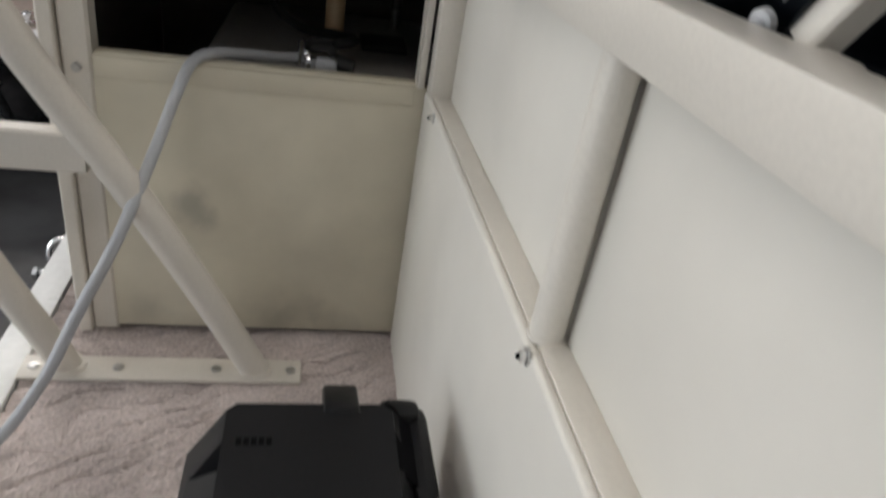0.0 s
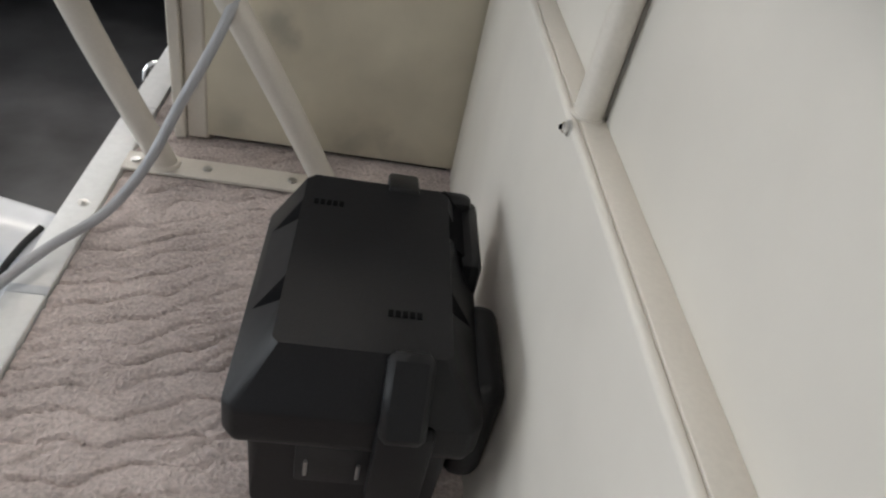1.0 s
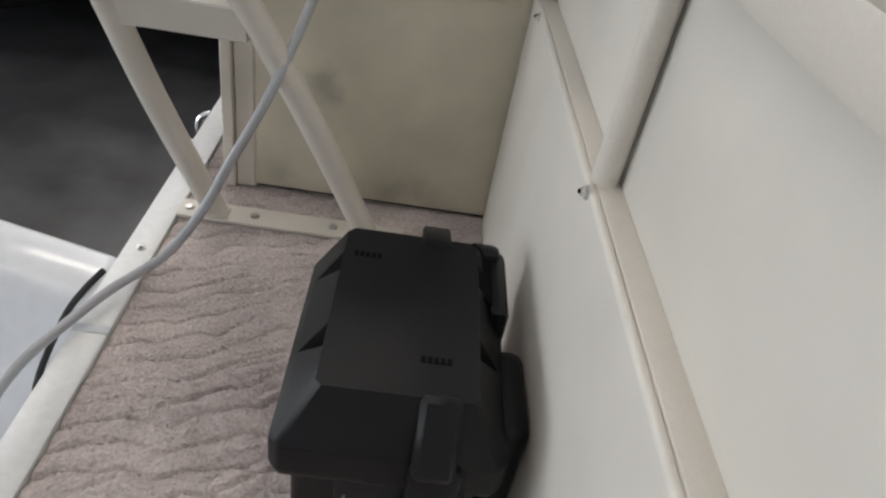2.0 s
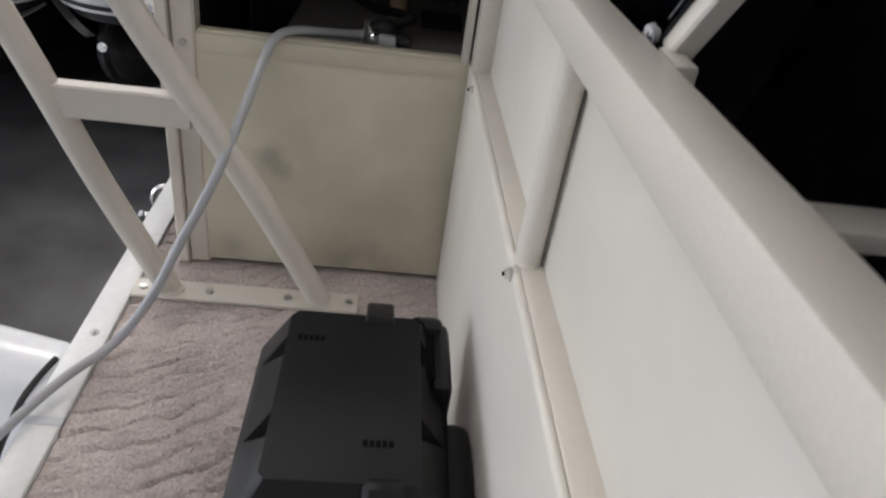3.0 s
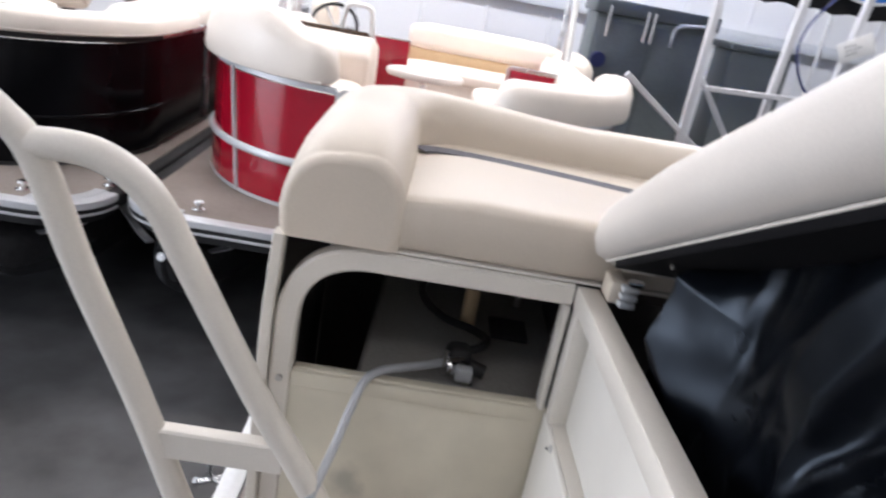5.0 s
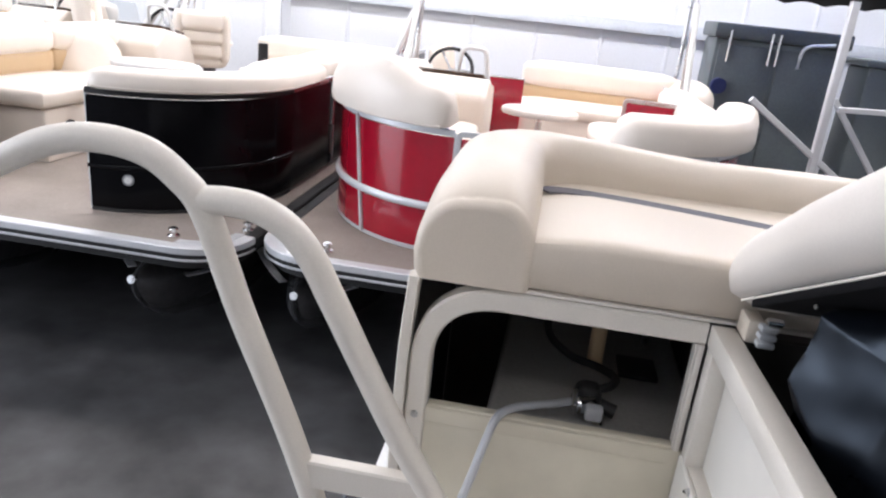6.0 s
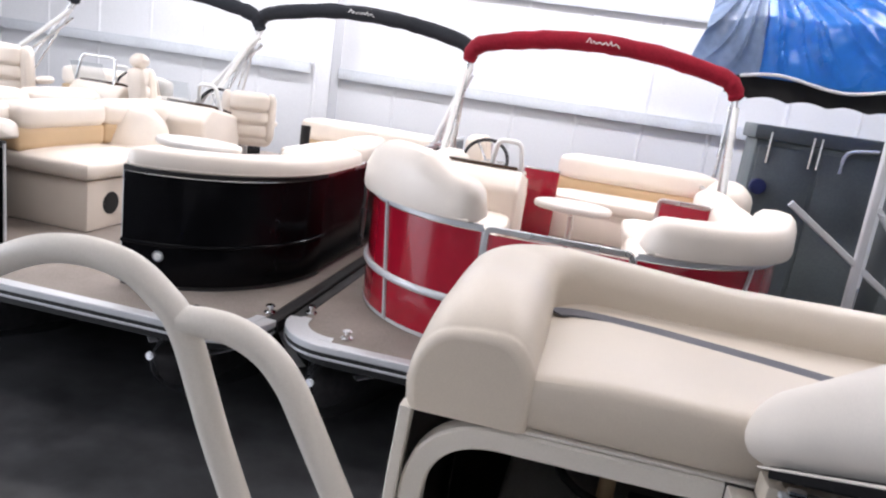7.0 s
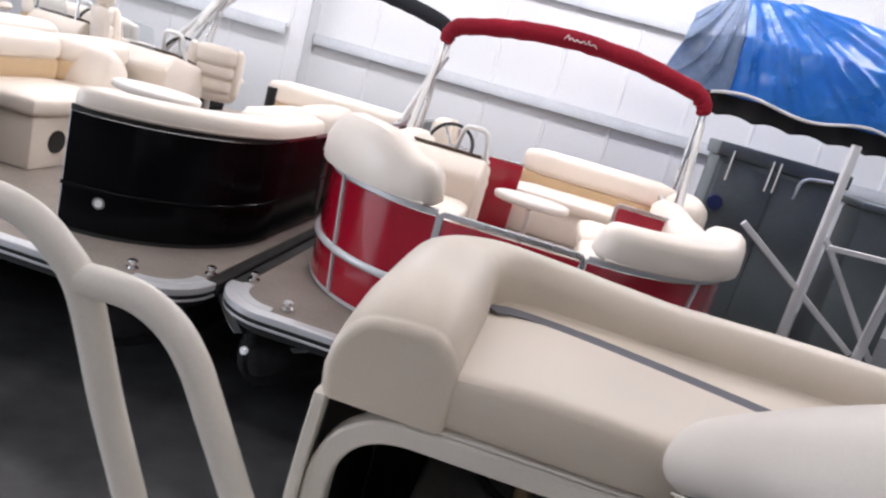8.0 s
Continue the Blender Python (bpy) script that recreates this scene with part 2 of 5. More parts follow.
def tube(path, radius, seg=12, flat=None, up=(0, 0, 1), bm=None, closed=False, square=False):
    """A tube along a path; flat: its second half-width; square: a box section with softened corners."""
    one = bmesh.new()
    path = [Vector(p) for p in path]
    rings, side = [], None
    if square:
        w, h = radius, flat or radius
        c = 0.22 * min(w, h)
        shape = [(w, h - c), (w - c, h), (-w + c, h), (-w, h - c), (-w, -h + c), (-w + c, -h), (w - c, -h), (w, -h + c)]
    else:
        shape = [(radius * math.cos(2 * math.pi * k / seg), (flat or radius) * math.sin(2 * math.pi * k / seg)) for k in range(seg)]
    n = len(path)
    for i, p in enumerate(path):
        a = path[i - 1] if i or closed else p
        b = path[(i + 1) % n] if i + 1 < n or closed else p
        d = (b - a).normalized()
        s = d.cross(Vector(up))
        if s.length < 1e-3:
            s = side or d.cross(Vector((0, 1, 0)))
        s.normalize()
        side = s
        v = s.cross(d).normalized()
        bend = 1.0
        if 0 < i < n - 1 and not closed:
            cosine = (p - a).normalized().dot((b - p).normalized())
            bend = 1 / max(0.5, math.sqrt(max(0.05, (1 + cosine) / 2)))
        rings.append([one.verts.new(p + s * x * bend + v * y) for x, y in shape])
    for r, q in zip(rings, rings[1:] + (rings[:1] if closed else [])):
        for k in range(len(shape)):
            one.faces.new((r[k], r[(k + 1) % len(shape)], q[(k + 1) % len(shape)], q[k]))
    if not closed:
        one.faces.new(rings[0][::-1])
        one.faces.new(rings[-1])
    return merged(bm, one)


def loft(rings, bm=None, caps=True, wrap=True):
    one = bmesh.new()
    vs = [[one.verts.new(p) for p in ring] for ring in rings]
    for r, q in zip(vs, vs[1:]):
        for k in range(len(r) if wrap else len(r) - 1):
            one.faces.new((r[k], r[(k + 1) % len(r)], q[(k + 1) % len(r)], q[k]))
    if caps:
        one.faces.new(vs[0][::-1])
        one.faces.new(vs[-1])
    return merged(bm, one)


def prism(outline, z0, z1, bevel=0.0, seg=2, bm=None):
    """A slab with the given outline in plan."""
    one = bmesh.new()
    f = one.faces.new([one.verts.new((x, y, z0)) for x, y in outline])
    ext = bmesh.ops.extrude_face_region(one, geom=[f])
    bmesh.ops.translate(one, verts=[v for v in ext["geom"] if isinstance(v, bmesh.types.BMVert)], vec=(0, 0, z1 - z0))
    if bevel:
        bmesh.ops.recalc_face_normals(one, faces=one.faces)
        bmesh.ops.bevel(one, geom=[e for e in one.edges if abs(e.verts[0].co.z - e.verts[1].co.z) < 1e-6], offset=bevel, segments=seg, profile=0.5, affect="EDGES")
    return merged(bm, one)


def cushion(lo, hi, soft=0.04, puff=0.012, cuts=7, bm=None):
    """A stuffed block: big soft edges and slightly swollen faces."""
    one = bmesh.new()
    lo, hi = Vector(lo), Vector(hi)
    size, mid = hi - lo, (lo + hi) / 2
    bmesh.ops.create_cube(one, size=2.0)
    bmesh.ops.subdivide_edges(one, edges=one.edges[:], cuts=cuts, use_grid_fill=True)
    half = size / 2
    r = min(soft, *(h * 0.95 for h in half))
    for v in one.verts:
        q = Vector(v.co)
        swell = [1 - q[i] ** 2 for i in range(3)]
        p = Vector([math.copysign(abs(q[i]) ** 0.8, q[i]) * half[i] for i in range(3)])
        core = Vector([max(-(half[i] - r), min(half[i] - r, p[i])) for i in range(3)])
        off = p - core
        if off.length > 1e-9:
            on = max(abs(off[0]), abs(off[1]), abs(off[2]))
            p = core + off.normalized() * on
        for i in range(3):
            if abs(q[i]) > 0.999:
                a, b = [k for k in range(3) if k != i]
                p[i] += math.copysign(puff * swell[a] * swell[b], q[i])
        v.co = mid + p
    return merged(bm, one)


def disc(center, axis, radius, depth, seg=16, bevel=0.0, bm=None):
    one = bmesh.new()
    bmesh.ops.create_cone(one, cap_ends=True, segments=seg, radius1=radius, radius2=radius, depth=depth)
    if bevel:
        bmesh.ops.bevel(one, geom=[e for e in one.edges if abs(e.verts[0].co.z - e.verts[1].co.z) < 1e-6], offset=bevel, segments=2, affect="EDGES")
    q = Vector(axis).to_track_quat("Z", "Y").to_matrix().to_4x4()
    bmesh.ops.transform(one, matrix=Matrix.Translation(center) @ q, verts=one.verts)
    return merged(bm, one)


def arc(cx, cy, rx, ry, a0, a1, n=14):
    return [(cx + rx * math.cos(radians(a0 + (a1 - a0) * k / n)), cy + ry * math.sin(radians(a0 + (a1 - a0) * k / n))) for k in range(n + 1)]


DECK = 0.92       # top of the near boat's deck
ROOM = 0.74       # top of the other boats' decks


# ---------------------------------------------------------------- the hall
WALL_Y = 10.6
structure("floor", block((-40, -6, -0.2), (9, WALL_Y + 0.2, 0)), CONCRETE, "dark sealed concrete showroom floor with scuffs", "floor")


def wall_north():
    """White steel-sheet wall with shallow ribs, a stepped bay at the column and two grey girts."""
    def rib(x0, x1, y):
        pts = []
        x = x0
        while x < x1:
            pts += [(x, y), (min(x + 0.86, x1), y), (min(x + 0.875, x1), y - 0.012), (min(x + 0.905, x1), y - 0.012)]
            x += 0.92
        return pts + [(x1, y)]
    for name, x0, x1, y in (("wall_north_1", -10, -4.25, WALL_Y - 0.35), ("wall_north_2", -4.25, 9, WALL_Y)):
        line = rib(x0, x1, y)
        bm = prism(line + [(x1, WALL_Y + 0.25), (x0, WALL_Y + 0.25)], 0, 5.4)
        structure(name, bm, WALL_PAINT, "white ribbed steel-sheet hall wall", "wall")
    for x0, x1, y, z in ((-10, -4.55, WALL_Y - 0.35, 1.93), (-4.24, 9, WALL_Y, 1.90), (-4.24, 9, WALL_Y, 3.35), (-10, -4.55, WALL_Y - 0.35, 3.4)):
        bm = block((x0, y - 0.09, z), (x1, y - 0.014, z + 0.03), 0.004)
        block((x0, y - 0.09, z - 0.13), (x1, y - 0.075, z + 0.002), 0.003, bm=bm)
        structure("trim", bm, GIRT, "grey steel girt along the hall wall", "girt")


wall_north()
bm = block((-10.2, -6, 0), (-10, -3.3, 5.4))
block((-10.2, 3.9, 0), (-10, WALL_Y + 0.2, 5.4), bm=bm)
block((-10.2, -3.3, 4.1), (-10, 3.9, 5.4), bm=bm)
structure("wall_west", bm, WALL_PAINT, "white sheet wall of the hall", "wall")
structure("wall_east", block((9, -6, 0), (9.2, WALL_Y + 0.2, 5.4)), WALL_PAINT, "white sheet wall of the hall", "wall")
structure("wall_south", block((-10.2, -6.2, 0), (9.2, -6, 5.4)), WALL_PAINT, "white sheet wall of the hall", "wall")
structure("ceiling", block((-10.2, -6.2, 5.4), (9.2, WALL_Y + 0.2, 5.6)), CEILING, "light grey sheet ceiling of the hall", "ceiling")


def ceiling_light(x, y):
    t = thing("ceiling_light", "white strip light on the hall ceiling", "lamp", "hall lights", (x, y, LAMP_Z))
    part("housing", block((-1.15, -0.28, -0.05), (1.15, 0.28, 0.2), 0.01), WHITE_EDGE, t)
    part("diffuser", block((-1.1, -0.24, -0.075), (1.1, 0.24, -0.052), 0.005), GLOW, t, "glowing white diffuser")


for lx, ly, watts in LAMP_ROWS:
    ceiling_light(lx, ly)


# ---------------------------------------------------------------- the boats across the aisle
BEAM, LONG = 2.46, 5.9


def boat_outline(w, front, back, r, inset=0.0):
    """Plan of a pontoon deck with rounded bow corners; the bow looks to -y."""
    h = w / 2 - inset
    pts = arc(-h + r, front + inset + r, r, r, 180, 270, 8) + arc(h - r, front + inset + r, r, r, 270, 360, 8)
    return pts + [(h, back), (-h, back)]


def bow_curve(side, gate, n=18):
    """The fence line from the gate post round the bow corner to the side, as plan points."""
    h = BEAM / 2 - 0.12
    sweep = arc(gate, 0.30 + 0.82, h - gate, 0.82, 270, 360, n)
    return [(side * x, y) for x, y in sweep]


def panel_along(line, z0, z1, thick=0.02):
    """A bent sheet that stands on a plan line."""
    one = bmesh.new()
    n = len(line)
    rows = []
    for i, (x, y) in enumerate(line):
        a, b = Vector(line[max(0, i - 1)]), Vector(line[min(n - 1, i + 1)])
        d = (b - a).normalized()
        nrm = Vector((d.y, -d.x)) * thick / 2
        rows.append([one.verts.new((x + s * nrm.x, y + s * nrm.y, z)) for s, z in ((1, z0), (1, z1), (-1, z1), (-1, z0))])
    for r, q in zip(rows, rows[1:]):
        for k in range(4):
            one.faces.new((r[k], r[(k + 1) % 4], q[(k + 1) % 4], q[k]))
    one.faces.new(rows[0][::-1])
    one.faces.new(rows[-1])
    return one


def offset_line(line, d):
    out = []
    n = len(line)
    for i, (x, y) in enumerate(line):
        a, b = Vector(line[max(0, i - 1)]), Vector(line[min(n - 1, i + 1)])
        t = (b - a).normalized()
        out.append((x + t.y * d, y - t.x * d))
    return out


def roll_along(line, z, rx, rz, flat_bottom=0.55, bulge=None, round_off=0.5):
    """A stuffed bolster that lies on a plan line; its ends are rounded."""
    n = len(line)
    rings = []
    run = [0.0]
    for a, b in zip(line, line[1:]):
        run.append(run[-1] + math.dist(a, b))
    total = run[-1]
    for i, (x, y) in enumerate(line):
        a, b = Vector(line[max(0, i - 1)]), Vector(line[min(n - 1, i + 1)])
        d = (b - a).normalized()
        nrm = Vector((d.y, -d.x))
        e = min(run[i], total - run[i])
        k = math.sqrt(max(0.0, 1 - (1 - min(1, e / (rx * 0.9))) ** 2)) * 0.9 + 0.1
        rise = bulge(run[i] / total) if bulge else 1.0
        ring = []
        for j in range(16):
            t = 2 * math.pi * j / 16
            c, s = math.cos(t), math.sin(t)
            px = math.copysign(abs(c) ** round_off, c) * rx * k
            pz = math.copysign(abs(s) ** round_off, s) * rz * k
            pz = pz * rise if pz > 0 else pz * flat_bottom
            ring.append((x + nrm.x * px, y + nrm.y * px, z + rz * flat_bottom + pz))
        rings.append(ring)
    return loft(rings)


def resample(line, step):
    out = [Vector(line[0])]
    for a, b in zip(line, line[1:]):
        a, b = Vector(a), Vector(b)
        n = max(1, round((b - a).length / step))
        out += [a + (b - a) * k / n for k in range(1, n + 1)]
    return [tuple(p) for p in out]


def pontoon_boat(x, y, skin, label, gate, shut, high, track):
    """Deck on two pontoons, rounded bow fences, side fences and stern fence."""
    t = thing("pontoon_boat", label, "boat", "", (x, y, 0))
    part("deck", prism(boat_outline(BEAM, 0, LONG, 0.26, 0.035), ROOM - 0.035, ROOM), TAUPE, t, "taupe carpeted deck")
    line = boat_outline(BEAM, 0, LONG, 0.26)
    front = line[:18]
    around = [(BEAM / 2, 0.27), (BEAM / 2, LONG), (-BEAM / 2, LONG), (-BEAM / 2, 0.27)]
    part("deck_edge", tube([(px, py, ROOM - 0.013) for px, py in front], 0.034, flat=0.018, square=True), EDGE_ALU, t, "bright aluminium deck edging")
    part("edge_groove", tube([(px, py, ROOM - 0.041) for px, py in front], 0.030, flat=0.012, square=True), RUBBER, t, "black rubber insert in the edging")
    part("deck_edge", tube([(px, py, ROOM - 0.057) for px, py in front], 0.034, flat=0.006, square=True), EDGE_ALU, t, "bright aluminium deck edging")
    part("side_edge", tube([(px, py, ROOM - 0.034) for px, py in around], 0.034, flat=0.034, square=True), RUBBER, t, "black rubber edging along the sides")
    part("edge_channel", tube([(px, py, ROOM - 0.092) for px, py in boat_outline(BEAM, 0, LONG, 0.26, 0.02)], 0.012, flat=0.022, closed=True, square=True), RUBBER, t, "black rubber strip under the edging")
    for s in (-1, 1):
        for px, py in ((s * 1.185, 0.345), (s * 0.905, 0.115)):
            knob = disc((px, py, ROOM + 0.006), (0, 0, 1), 0.030, 0.012, 18, 0.004)
            disc((px, py, ROOM + 0.022), (0, 0, 1), 0.016, 0.026, 16, 0.003, bm=knob)
            disc((px, py, ROOM + 0.040), (0, 0, 1), 0.024, 0.014, 18, 0.006, bm=knob)
            part("deck_knob", knob, CHROME, t, "chrome deck fitting")
        outer = arc(s * (BEAM / 2 - 0.26), 0.26, 0.230, 0.230, 270 - s * 4, 270 + s * 94, 12)
        inner = arc(s * (BEAM / 2 - 0.26), 0.26, 0.180, 0.180, 270 - s * 4, 270 + s * 94, 12)
        part("corner_plate", loft([[(ox, oy, ROOM + 0.0005), (ox, oy, ROOM + 0.007), (ix, iy, ROOM + 0.007), (ix, iy, ROOM + 0.0005)] for (ox, oy), (ix, iy) in zip(outer, inner)]), EDGE_ALU, t, "bright aluminium deck corner plate")
        body = []
        for k in range(40):
            # a blunt upright stem that widens into the round tube
            f = (k / 39) ** 1.8
            py = 0.09 + f * (LONG - 0.22)
            g = min(1.0, (f * 6.5) ** 0.62)
            wide, tall = 0.018 + 0.282 * g, 0.15 + 0.15 * g
            ring = []
            for j in range(24):
                z = 0.345 - 0.015 * g + tall * math.sin(2 * math.pi * j / 24)
                ring.append((s * track + wide * math.cos(2 * math.pi * j / 24), py + 2.6 * (1 - g) * max(0.0, 0.5 - z) ** 2, z))
            body.append(ring)
        pon = part("pontoon", loft(body), PONTOON, t, "black painted pontoon tube with rounded nose")
        part("tow_eye", disc((s * track, 0.078, 0.495), (0, -1, 0.3), 0.021, 0.045, 14, 0.008), CHROME, pon, "chrome tow eye")
        for side in (-1, 1):
            fin = [(s * track + side * (0.15 + 0.05 * k), 0.32 + 0.05 * k, 0.452 + 0.0035 * k * k) for k in range(6)]
            part("spray_fin", tube(spline(fin, 4), 0.022, flat=0.0035, square=True), EDGE_ALU, pon, "bent bright spray fin")
        part("bracket", block((s * track - 0.05, 0.4, 0.6), (s * track + 0.05, LONG - 0.5, ROOM - 0.07), 0.01), RUBBER, pon)
    for k in range(7):
        part("cross_member", block((-1.08, 0.35 + k * 0.85, ROOM - 0.13), (1.08, 0.41 + k * 0.85, ROOM - 0.037), 0.006), SLATE, t)
    top = ROOM + 0.625
    for s in (-1, 1):
        bow = bow_curve(s, gate)
        fence = part("fence_panel", panel_along(bow, ROOM + 0.03, top - 0.02), skin, t)
        part("top_rail", tube([(px, py, top) for px, py in bow], 0.015, square=True), EDGE_ALU if skin is RED_GLOSS else RUBBER, fence, "slim top rail")
        part("bottom_rail", tube([(px, py, ROOM + 0.018) for px, py in bow], 0.010, square=True), EDGE_ALU if skin is RED_GLOSS else RUBBER, fence, "slim bottom rail")
        out = offset_line(bow, 0.018 * (1 if s > 0 else -1))
        part("rub_rail", tube([(px, py, ROOM + 0.25) for px, py in out], 0.014 if skin is RED_GLOSS else 0.010, 12, flat=0.021 if skin is RED_GLOSS else 0.012), EDGE_ALU if skin is RED_GLOSS else BLACK_GLOSS, fence, "rail across the panel")
        for i in ((0, 9, 18) if skin is RED_GLOSS else (0,)):
            px, py = out[i] if i else bow[0]
            qx, qy = ((out[7][0] + out[8][0]) / 2, (out[7][1] + out[8][1]) / 2) if i == 9 else (px, py)
            part("rib", tube([(qx, qy, ROOM + 0.02), (px, py, top)], 0.008, square=True), EDGE_ALU, fence, "upright rail")
        px, py = out[3]
        if skin is BLACK_GLOSS:
            part("docking_light", disc((px, py, ROOM + 0.19), (s * 0.3, -1, 0), 0.030, 0.03, 18, 0.006), CHROME, fence, "round chrome docking light")
            # white disc paints the highlight that the chrome lacks
            part("glint_disc", disc((px + s * 0.005, py - 0.015, ROOM + 0.19), (s * 0.3, -1, 0), 0.019, 0.010, 16, 0.004), WHITE_EDGE, fence, "white disc that stands for the glint on the light")
        side = [(s * (BEAM / 2 - 0.12), 1.12), (s * (BEAM / 2 - 0.12), LONG - (2.4 if s < 0 and skin is BLACK_GLOSS else 0.5))]
        flank = part("fence_panel", panel_along(resample(side, 0.6), ROOM + 0.03, top - 0.02), skin, t)
        part("top_rail", tube([(px, py, top) for px, py in side], 0.017, square=True), ALU, flank)
        for i in range(2 if s < 0 and skin is BLACK_GLOSS else 4):
            py = 1.9 + i * 0.9
            part("rib", tube([(s * (BEAM / 2 - 0.105), py, ROOM + 0.02), (s * (BEAM / 2 - 0.105), py, top)], 0.012, square=True), ALU, flank)
    back = [(-0.2 if skin is RED_GLOSS else -0.42, LONG - 0.5), (BEAM / 2 - 0.12, LONG - 0.5)]
    part("fence_panel", panel_along(back, ROOM + 0.03, top - 0.02 if skin is RED_GLOSS else ROOM + 0.38), skin, t)
    door = part("gate", block((-gate + 0.03, -0.009, 0.05), (gate - 0.03, 0.009, 0.6), 0.003), skin, t, "bow gate panel in a bright frame")
    frame_path = fillet([(-gate + 0.02, 0, 0.04), (-gate + 0.02, 0, 0.625), (gate - 0.02, 0, 0.625), (gate - 0.02, 0, 0.04)], 0.03)
    part("gate_frame", tube(frame_path, 0.014, square=True, up=(0, 1, 0)), ALU, door, "bright gate frame")
    door.matrix_basis = pose(0, 0.30, ROOM) if shut else pose(-gate - 0.02, 0.26, ROOM, 0, 0, 188) @ pose(gate, 0, 0)
    # bolsters on the bow fences
    for s, hump in ((-1, high), (1, high * 0.3)):
        bow = bow_curve(s, gate, 40)
        if s < 0:
            lift = (lambda f, hi=hump, b=high: 1.0 + 0.34 * b + hi * 0.86 * math.exp(-((f - 0.44) / 0.25) ** 4))
        else:
            lift = (lambda f, hi=hump, b=high: 1.0 + 0.14 * b + hi * 1.3 * math.exp(-((f - 0.86) / 0.10) ** 2))
        if not high:
            bow = bow + [(bow[-1][0], bow[-1][1] + 0.05 * k) for k in range(1, 12)]
        inner = offset_line(bow, -0.045 * (1 if s > 0 else -1))
        roll = thing("bolster", "cream vinyl bolster cushion on the bow fence", "cushion", "bow bolsters", (x, y, 0))
        part("pad", roll_along(inner, top + 0.012, 0.12 if high else 0.105, 0.125 if high else 0.08, 0.3, lift, 0.62 if high else 0.5), VINYL_PALE, roll)
        front = offset_line(bow, (0.064 if high else 0.054) * (1 if s > 0 else -1))
        part("piping", tube([(px, py, top + 0.03) for px, py in front[2:-2]], 0.007, 8), VINYL_PALE, roll, "sewn piping along the lower edge")
    return t


def bow_seat(x, y, gate, s):
    """Corner seat behind the bow fence: base, pad and back pad."""
    t = thing("corner_seat", "cream and tan vinyl corner seat on a moulded base", "seat", "bow seats", (x, y, ROOM))
    h = BEAM / 2 - 0.16
    x0, x1 = (gate + 0.02, h) if s > 0 else (-h, -gate - 0.02)
    part("base", block((x0 + 0.03, 1.0, 0), (x1 - 0.03, 2.5, 0.33), 0.02), VINYL_PALE, t, "cream moulded seat base")
    b0, b1 = (h - 0.2, h - 0.02) if s > 0 else (-h + 0.02, -h + 0.2)
    for y0, y1 in ((0.96, 1.765), (1.775, 2.54)):
        part("seat_pad", cushion((x0, y0, 0.33), (x1, y1, 0.46), 0.05), VINYL_PALE, t)
        part("back_pad", cushion((b0, y0, 0.44), (b1, y1, 0.62), 0.05), VINYL_TAN, t, "tan lower back pad")
        part("back_roll", cushion((b0 - 0.02, y0, 0.58), (b1 + 0.02, y1, 0.76), 0.07), VINYL_PALE, t)
    part("speaker", disc(((x0 + 0.028) if s > 0 else (x1 - 0.028), 1.22, 0.17), (1, 0, 0), 0.075, 0.012, 20, 0.003), RUBBER, t, "round black speaker")
    return t


